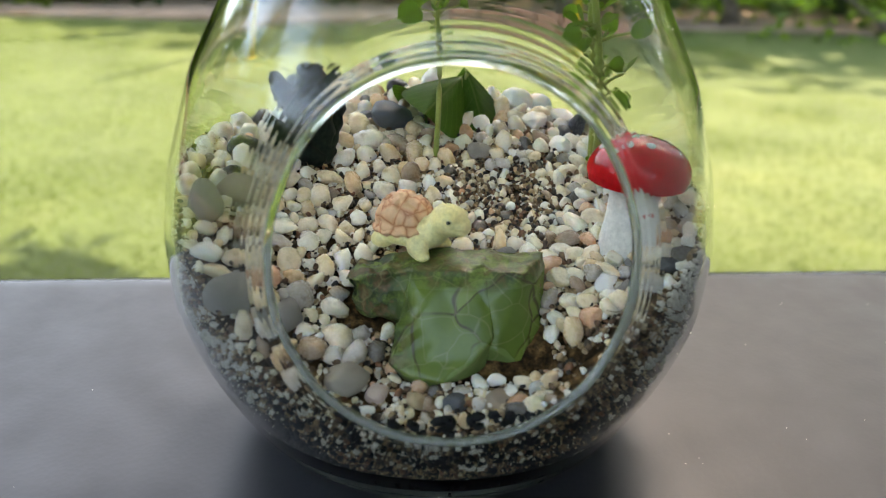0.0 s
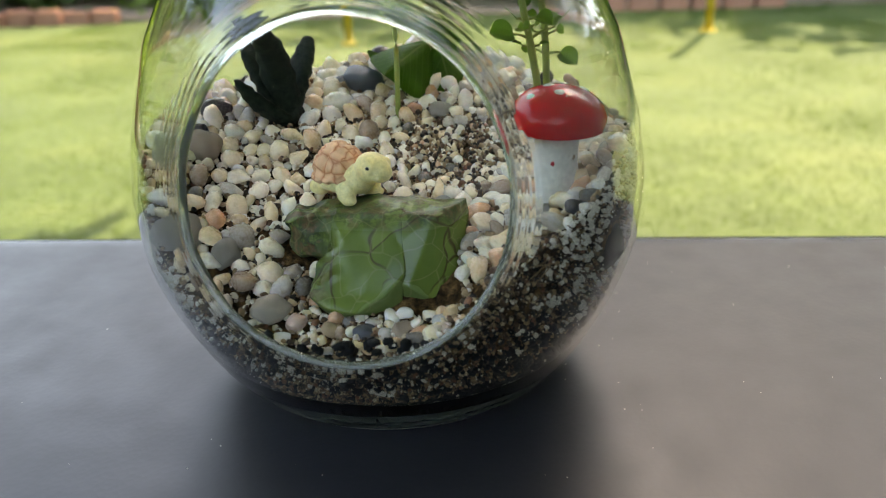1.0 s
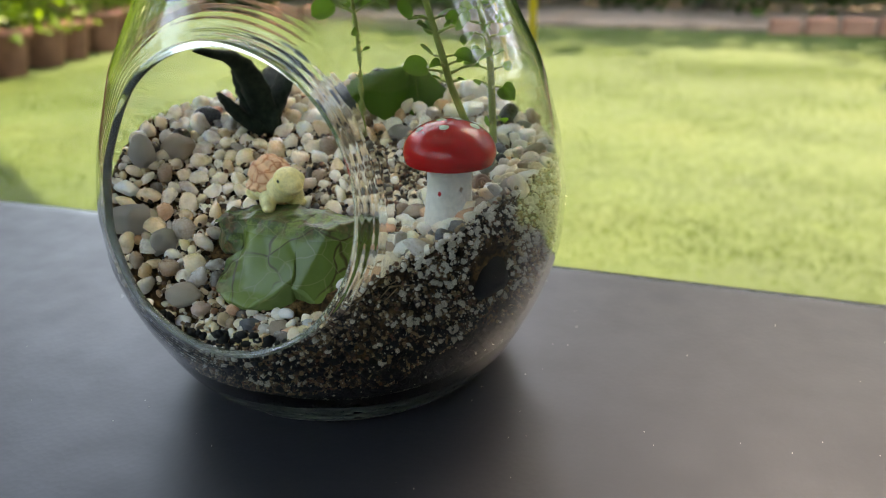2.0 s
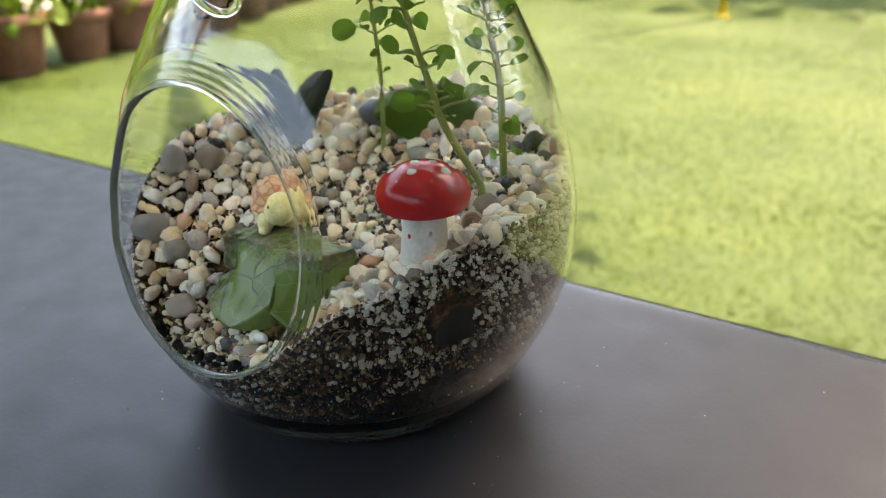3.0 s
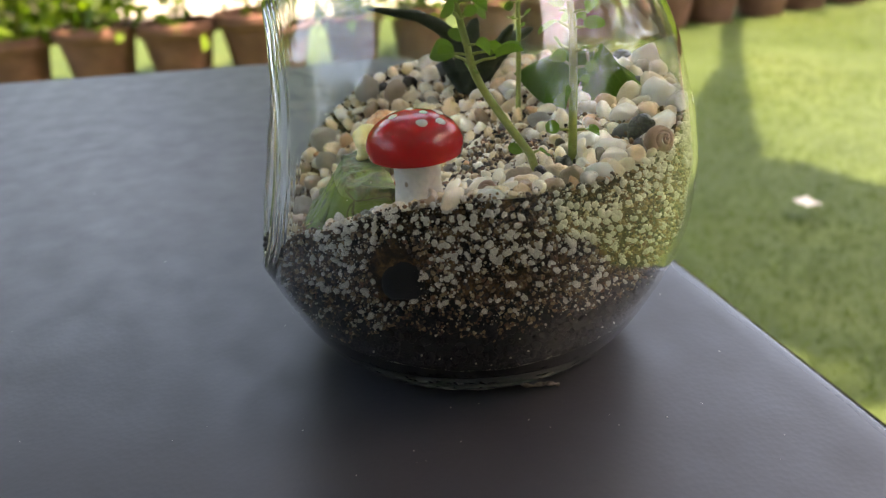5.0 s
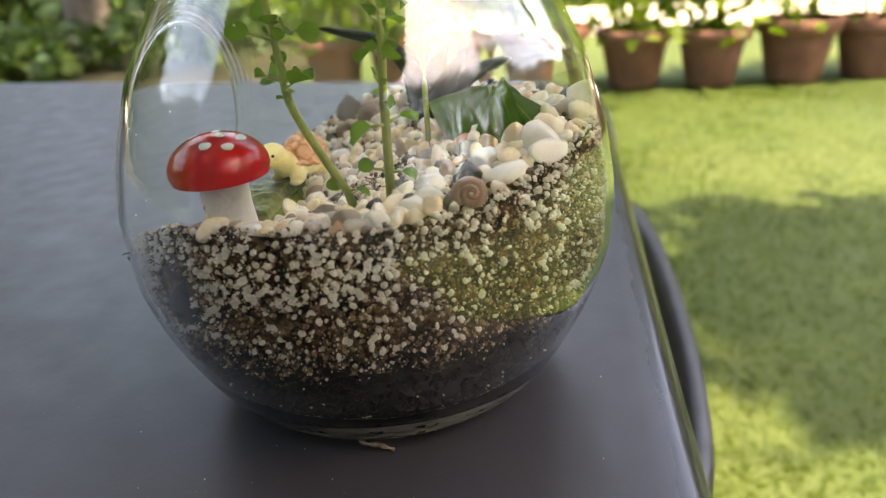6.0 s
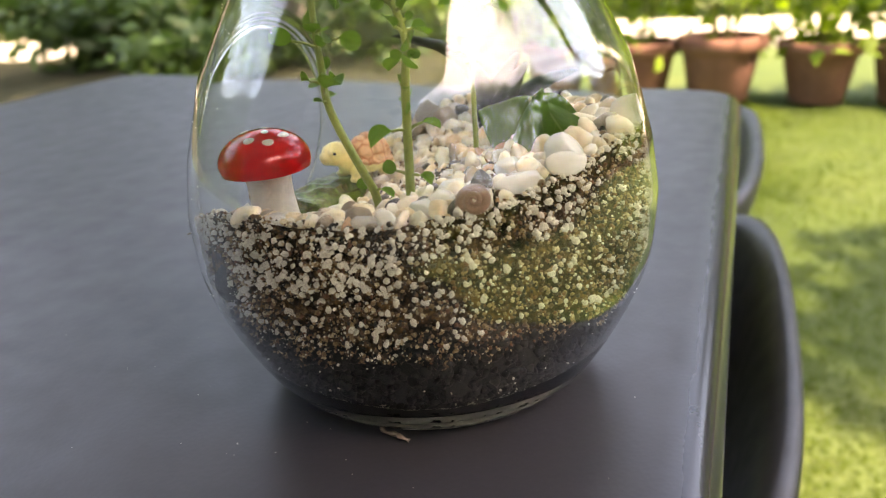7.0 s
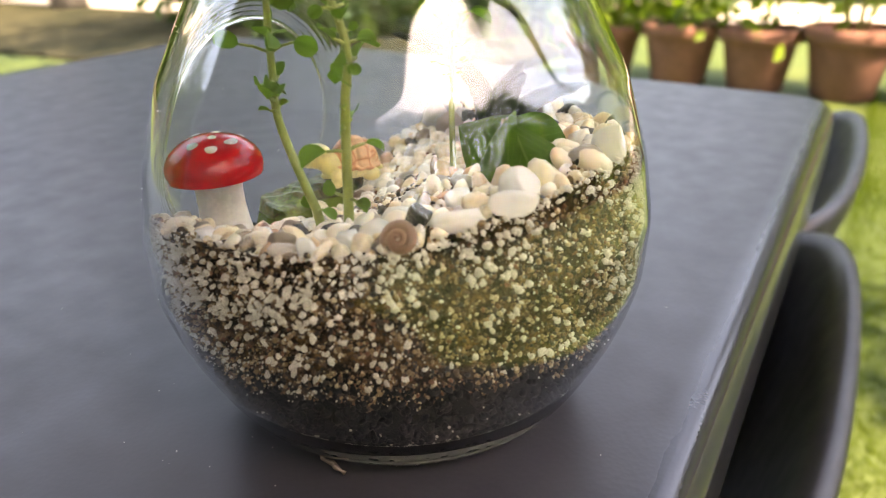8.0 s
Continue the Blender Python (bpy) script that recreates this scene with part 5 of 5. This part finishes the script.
TAKEN = [(0.0404, -0.0230, 0.0064), (-0.031, 0.010, 0.0065), (0.003, 0.036, 0.003), (0.0405, 0.0068, 0.0014), (0.042, 0.0148, 0.0015), (0.0, 0.0165, 0.0012)]
mm = 0.001
for x, y, dz, s, mat, lab, rot, seed in [
    (-0.0225, -0.0478, 1.2, (4.6, 3.6, 3.4), M_STONE_OLIVE, "smooth taupe river pebble", 25, 2),
    (-0.0006, -0.0520, 0.6, (3.0, 2.2, 2.2), M_STONE_DARK, "dark slate blue pebble", 10, 3),
    (-0.0083, -0.0510, 0.6, (2.3, 2.1, 2.2), M_TAN, "round tan pebble at the front", 0, 4),
    (0.0076, -0.0490, 2.6, (2.0, 1.4, 1.4), M_QUARTZ, "glossy white pebble against the green rock", 10, 5),
    (-0.0162, -0.0495, 0.8, (2.6, 2.0, 2.4), M_PINK, "angular pink and white pebble", 40, 6),
    (0.0153, -0.0520, 0.9, (2.0, 1.5, 2.4), M_AGATE, "translucent grey agate pebble", 80, 7),
    (0.0075, -0.0525, 0.6, (3.0, 2.6, 3.0), M_STONE_BROWN, "rough brown pebble beneath the rock", 20, 8),
    (-0.0185, -0.0535, 0.6, (2.2, 1.6, 1.8), M_QUARTZ, "cream pebble at the front rim", 0, 19),
    (0.0144, -0.0165, 0.8, (2.6, 2.3, 2.3), M_STONE_GREY, "rough grey pebble behind the rock", 0, 9),
    (-0.0116, 0.0310, 2.6, (6.0, 5.0, 5.0), M_STONE_DARK, "large dark grey pebble at the back", 20, 10),
    (-0.0175, 0.0330, 1.6, (3.4, 3.0, 2.2), M_STONE_DARK, "flat black pebble at the back", 60, 11),
    (-0.0445, -0.0365, 1.4, (5.6, 4.8, 4.8), M_STONE_GREY, "pitted light grey stone against the glass", 40, 12),
    (-0.0530, -0.0195, 3.0, (4.2, 4.2, 5.6), M_STONE_GREY, "tall pitted grey stone against the glass", 10, 13),
    (-0.0505, -0.0290, 0.8, (3.2, 3.0, 2.8), M_QUARTZ, "cream yellow pebble against the glass", 10, 14),
    (-0.0345, -0.0375, 1.2, (3.2, 4.0, 4.4), M_STONE_GREY, "grey pebble inside the rim", 0, 15),
    (0.0020, 0.0560, 3.2, (4.8, 3.2, 5.6), M_QUARTZ, "large smooth white pebble at the back", 60, 16),
    (0.0270, 0.0465, 2.0, (5.6, 4.4, 4.8), M_QUARTZ, "chunky cream quartz stone", 20, 17),
    (0.0395, 0.0400, 1.6, (5.6, 2.8, 2.8), M_QUARTZ, "long white pebble at the soil edge", 120, 18),
    (0.0330, 0.0480, 1.8, (5.2, 2.8, 3.0), M_QUARTZ, "bent white pebble at the soil edge", 140, 20),
    (0.0440, 0.0010, 1.8, (3.6, 3.4, 3.6), M_STONE_BROWN, "speckled brown stone beside the seedlings", 0, 21),
    (0.0555, 0.0085, 1.6, (3.4, 3.2, 4.0), M_STONE_BROWN, "pitted tan stone at the soil edge", 0, 22),
    (0.0560, 0.0150, 0.8, (3.4, 2.0, 3.6), M_QUARTZ, "translucent white pebble at the soil edge", 60, 23),
    (0.0570, -0.0110, 1.0, (3.8, 2.2, 2.2), M_QUARTZ, "sharp white chip at the soil edge", 60, 24),
    (0.0450, 0.0235, 1.6, (4.8, 3.4, 3.0), M_QUARTZ, "white pebble between seedling and shell", 30, 25),
    (0.0120, 0.0190, 1.2, (4.6, 3.4, 2.6), M_STONE_GREY, "flat grey pebble in the middle", 20, 26),
    (-0.0470, -0.0100, 2.0, (5.0, 4.4, 4.6), M_STONE_BROWN, "large brown pebble at the glass", 0, 27),
    (-0.0400, 0.0230, 2.6, (5.0, 4.6, 4.6), M_QUARTZ, "large cream pebble behind the succulent", 0, 28),
    (0.0490, -0.0035, 1.6, (3.4, 2.6, 2.8), M_QUARTZ, "milky white pebble beside the brown stone", 15, 31),
    (0.0505, 0.0215, 1.6, (3.6, 2.6, 3.0), M_QUARTZ, "angular white quartz at the soil edge", 70, 32),
    (0.0350, 0.0225, 1.4, (4.0, 3.0, 2.8), M_QUARTZ, "rounded milky pebble behind the seedling", 110, 33),
    (0.0300, 0.0345, 1.6, (4.4, 3.4, 3.2), M_QUARTZ, "broad pale quartz pebble near the leaf", 35, 34),
    (0.0490, -0.0150, 1.2, (2.8, 2.2, 2.4), M_QUARTZ, "small white pebble beside the toadstool", 0, 35),
    (0.0330, -0.0345, 1.4, (3.2, 2.6, 2.6), M_QUARTZ, "pale pebble at the foot of the toadstool", 50, 36),
    (0.0380, 0.0300, 1.2, (3.0, 2.6, 2.4), M_STONE_DARK, "dark blue pebble beside the shell", 0, 29),
    (0.0150, 0.0460, 1.6, (3.6, 2.6, 2.4), M_STONE_DARK, "dark grey pebble under the leaf", 0, 30),
]:
    stone(x, y, float(soil_top(x, y)) + dz * mm, tuple(q * mm for q in s), mat, lab, rot=rot, seed=seed, flat=0.92, rough=0.14)
    TAKEN.append((x, y, max(s[:2]) * mm * 0.85))


def build_snail(x, y, z, s, rot):
    v, n, seg = [], 64, 12
    for i in range(n):
        q = i / (n - 1)
        a = q * 2.6 * 2 * math.pi
        R = 0.12 + 0.62 * q ** 1.6
        r = 0.06 + 0.34 * q ** 1.4
        c = Vector((R * math.cos(a), R * math.sin(a), 0.75 * (1 - q)))
        o = Vector((math.cos(a), math.sin(a), 0))
        for j in range(seg):
            b = 2 * math.pi * j / seg
            v.append(c + o * r * math.cos(b) + Vector((0, 0, 1)) * r * math.sin(b))
    f = grid_faces(n, seg)
    f.append(tuple(range(seg - 1, -1, -1)))
    ob = put("snail_shell", mesh_of("snail_shell", v, f, M_SHELL))
    ob.matrix_basis = pose(x, y, z, 62, 0, rot) @ Matrix.Scale(s, 4)
    tagged(ob, "brown and pink coiled snail shell on the soil", "shell")


build_snail(0.0500, 0.0330, float(soil_top(0.05, 0.033)) + 0.0024, 0.0040, 100)
build_snail(0.0445, -0.0075, float(soil_top(0.0445, -0.0075)) + 0.0018, 0.0026, 40)
TAKEN += [(0.05, 0.033, 0.003), (0.0445, -0.0075, 0.0025)]


def build_twig():
    v, f = tube(bend([(-0.005, 0.001, 0.0006), (-0.002, -0.0006, 0.001), (0.001, 0.0006, 0.0008), (0.003, -0.0004, 0.0018), (0.0055, 0.0008, 0.0006)], 20), [0.00025 + 0.00045 * abs(math.sin(i * 0.55)) for i in range(20)], 8)
    ob = put("twig", mesh_of("twig", v, f, M_TWIG))
    ob.matrix_basis = pose(0.0452, 0.0055, 0.0002, 0, 0, 70)
    tagged(ob, "tiny curled brown twig on the leather tabletop", "twig")


build_twig()


def build_fibres():
    e = thing("root_fibres", (0.030, -0.0515, 0.046), "dry brown root fibres at the soil edge", "roots")
    r = random.Random(9)
    for i in range(16):
        a, l = r.uniform(-0.6, 1.2), r.uniform(0.004, 0.009)
        p = Vector((r.uniform(-0.004, 0.006), r.uniform(-0.001, 0.003), r.uniform(-0.003, 0.005)))
        q = p + Vector((l * math.cos(a), -0.001, l * math.sin(a)))
        v, f = tube(bend([p, (p + q) / 2 + Vector((0, -0.001, r.uniform(-0.001, 0.0015))), q], 7), [0.00013] * 7, 5)
        put("fibre", mesh_of("fibre", v, f, M_FIBRE), e)


build_fibres()


def build_dust():
    r = np.random.default_rng(77)
    n = 110
    p = np.stack([r.normal(0.07, 0.09, n), r.normal(-0.02, 0.09, n), np.full(n, 0.0001)], 1)
    p = p[np.hypot(p[:, 0], p[:, 1]) > 0.042]
    p = p[(p[:, 1] < 0.075)]
    tagged(put("dust_specks", scatter_mesh("dust_specks", p, r.uniform(0.00008, 0.00024, len(p)), M_STONE_GREY, 1, r)), "pale dust specks on the leather tabletop", "dust", kind="stuff")


build_dust()


def build_glass_specks():
    r = np.random.default_rng(21)
    n = 150
    z, a = r.uniform(0.03, 0.15, n), r.uniform(-2.2, 2.4, n)
    rad = bowl_radius(z) + 0.00002
    p = np.stack([rad * np.cos(a), rad * np.sin(a), z], 1)
    away = np.hypot(p[:, 0] + 0.0025, p[:, 2] - 0.0655) > 0.037
    p = p[away | (p[:, 1] > -0.02)]
    tagged(put("glass_specks", scatter_mesh("glass_specks", p, r.uniform(0.00005, 0.00020, len(p)) * np.where(r.uniform(size=len(p)) < 0.1, 1.6, 1.0), M_PERLITE, 1, r)), "tiny pale specks of dirt on the glass", "dirt", kind="stuff")


build_glass_specks()


# ---- pebbles over the soil ----
def build_pebbles():
    e = thing("pebble_bed", (0, 0, 0), "bed of small cream, tan and grey pebbles", "pebbles")
    bank = []
    for k in range(24):
        cut = random.Random(90 + k)
        bm = blob_bm(40 + k, 3, cut.uniform(0.10, 0.20), cut.uniform(0.55, 0.9))
        bend_by = cut.uniform(-0.22, 0.22)
        for v in bm.verts:
            v.co.y += bend_by * v.co.x ** 2
            v.co *= 1 + 0.16 * v.co.x * math.cos(k)
        for _ in range((2, 4, 7)[k % 3]):
            d = Vector((cut.gauss(0, 0.7), cut.gauss(0, 1), cut.gauss(0, 0.9))).normalized()
            lim = cut.uniform(0.42, 0.75)
            for v in bm.verts:
                over = v.co.dot(d) - lim
                if over > 0:
                    v.co -= d * over * (0.75 if k % 3 < 2 else 0.93)
        me = bpy.data.meshes.new("pebble")
        bm.to_mesh(me)
        bm.free()
        me.materials.append(M_PEBBLE)
        me.polygons.foreach_set("use_smooth", [True] * len(me.polygons))
        bank.append(me)
    r = random.Random(12)
    laid = [(x, y, q) for x, y, q in TAKEN]

    def in_rock(x, y):
        return (-0.0125 < x < 0.0195 and -0.0475 < y < -0.0235) or (-0.0235 < x <= -0.0125 and -0.0355 < y < -0.0255)

    for lo, hi, tries in ((2.8, 4.0, 1300), (2.1, 2.8, 4500), (1.4, 2.1, 8000), (0.7, 1.3, 10000)):
        for _ in range(tries):
            a, q = r.uniform(0, 2 * math.pi), math.sqrt(r.uniform(0, 1)) * 0.0615
            x, y = q * math.cos(a), q * math.sin(a)
            g = r.uniform(lo, hi) * mm
            fine = math.exp(-((x - 0.012) ** 2 + (y - 0.004) ** 2) / 0.016 ** 2)
            if g > (4.1 - 2.7 * fine - (1.3 if x > 0.018 and y < 0.022 else 0) - (0.7 if x < -0.01 and y < 0 else 0) - (2.0 if y < -0.044 and x > -0.03 else 0)) * mm:
                continue
            if fine > 0.5 and r.random() < 0.5:
                continue
            if q + g * 0.8 > edge_radius(math.cos(a), math.sin(a)) - 0.0004 or in_rock(x, y):
                continue
            if any((x - u) ** 2 + (y - w) ** 2 < (0.66 * (g + t)) ** 2 for u, w, t in laid):
                continue
            laid.append((x, y, g))
    fresh = laid[len(TAKEN):]
    fresh.sort(key=lambda p: -(p[2] * 4 + 0.6 * p[0] - 0.3 * p[1]))
    for i, (x, y, g) in enumerate(fresh):
        z = float(soil_top(x, y)) + g * (0.30 + 0.75 * r.random())
        if i < 300:
            ob = put("pebble", bank[r.randrange(24)], e)
            ob.matrix_basis = pose(x, y, z, r.uniform(-60, 60), r.uniform(-45, 45), r.uniform(0, 360)) @ Matrix.Diagonal((g * r.uniform(1.1, 1.6), g * r.uniform(0.75, 1.05), g * r.uniform(0.85, 1.15), 1))
    rest = fresh[300:]
    gr = np.random.default_rng(3)
    me = scatter_mesh("gravel", [(x, y, float(soil_top(x, y)) + g * 0.45) for x, y, g in rest], [p[2] for p in rest], M_GRAVEL, 2, gr, (0.6, 1.0), 6, 1.5)
    ob = put("gravel", me, e, "fine mixed gravel between the pebbles")
    ob["kind"] = "stuff"
    r2 = np.random.default_rng(14)

    def strewn(n, sx, sy, cx, cy):
        out = []
        while len(out) < n:
            x, y = r2.normal(cx, sx), r2.normal(cy, sy)
            q = math.hypot(x, y)
            if q < 0.058 and q < edge_radius(x / q, y / q) - 0.001 and not in_rock(x, y):
                out.append((x, y, float(soil_top(x, y)) + r2.uniform(-0.0004, 0.0016)))
        return out

    tagged(put("soil_bits", scatter_mesh("soil_bits", strewn(4000, 0.022, 0.03, 0.012, -0.006) + strewn(4500, 0.05, 0.05, 0.0, 0.0), r2.uniform(0.00025, 0.0011, 8500), M_CRUMB, 1, r2)),
           "dark soil crumbs among the pebbles", "soil", kind="stuff")
    tagged(put("perlite_bits", scatter_mesh("perlite_bits", strewn(500, 0.024, 0.02, 0.02, -0.03) + strewn(500, 0.05, 0.05, 0.0, 0.0), r2.uniform(0.0003, 0.0009, 1000), M_PERLITE, 1, r2)),
           "white perlite bits among the pebbles", "soil", kind="stuff")


build_pebbles()
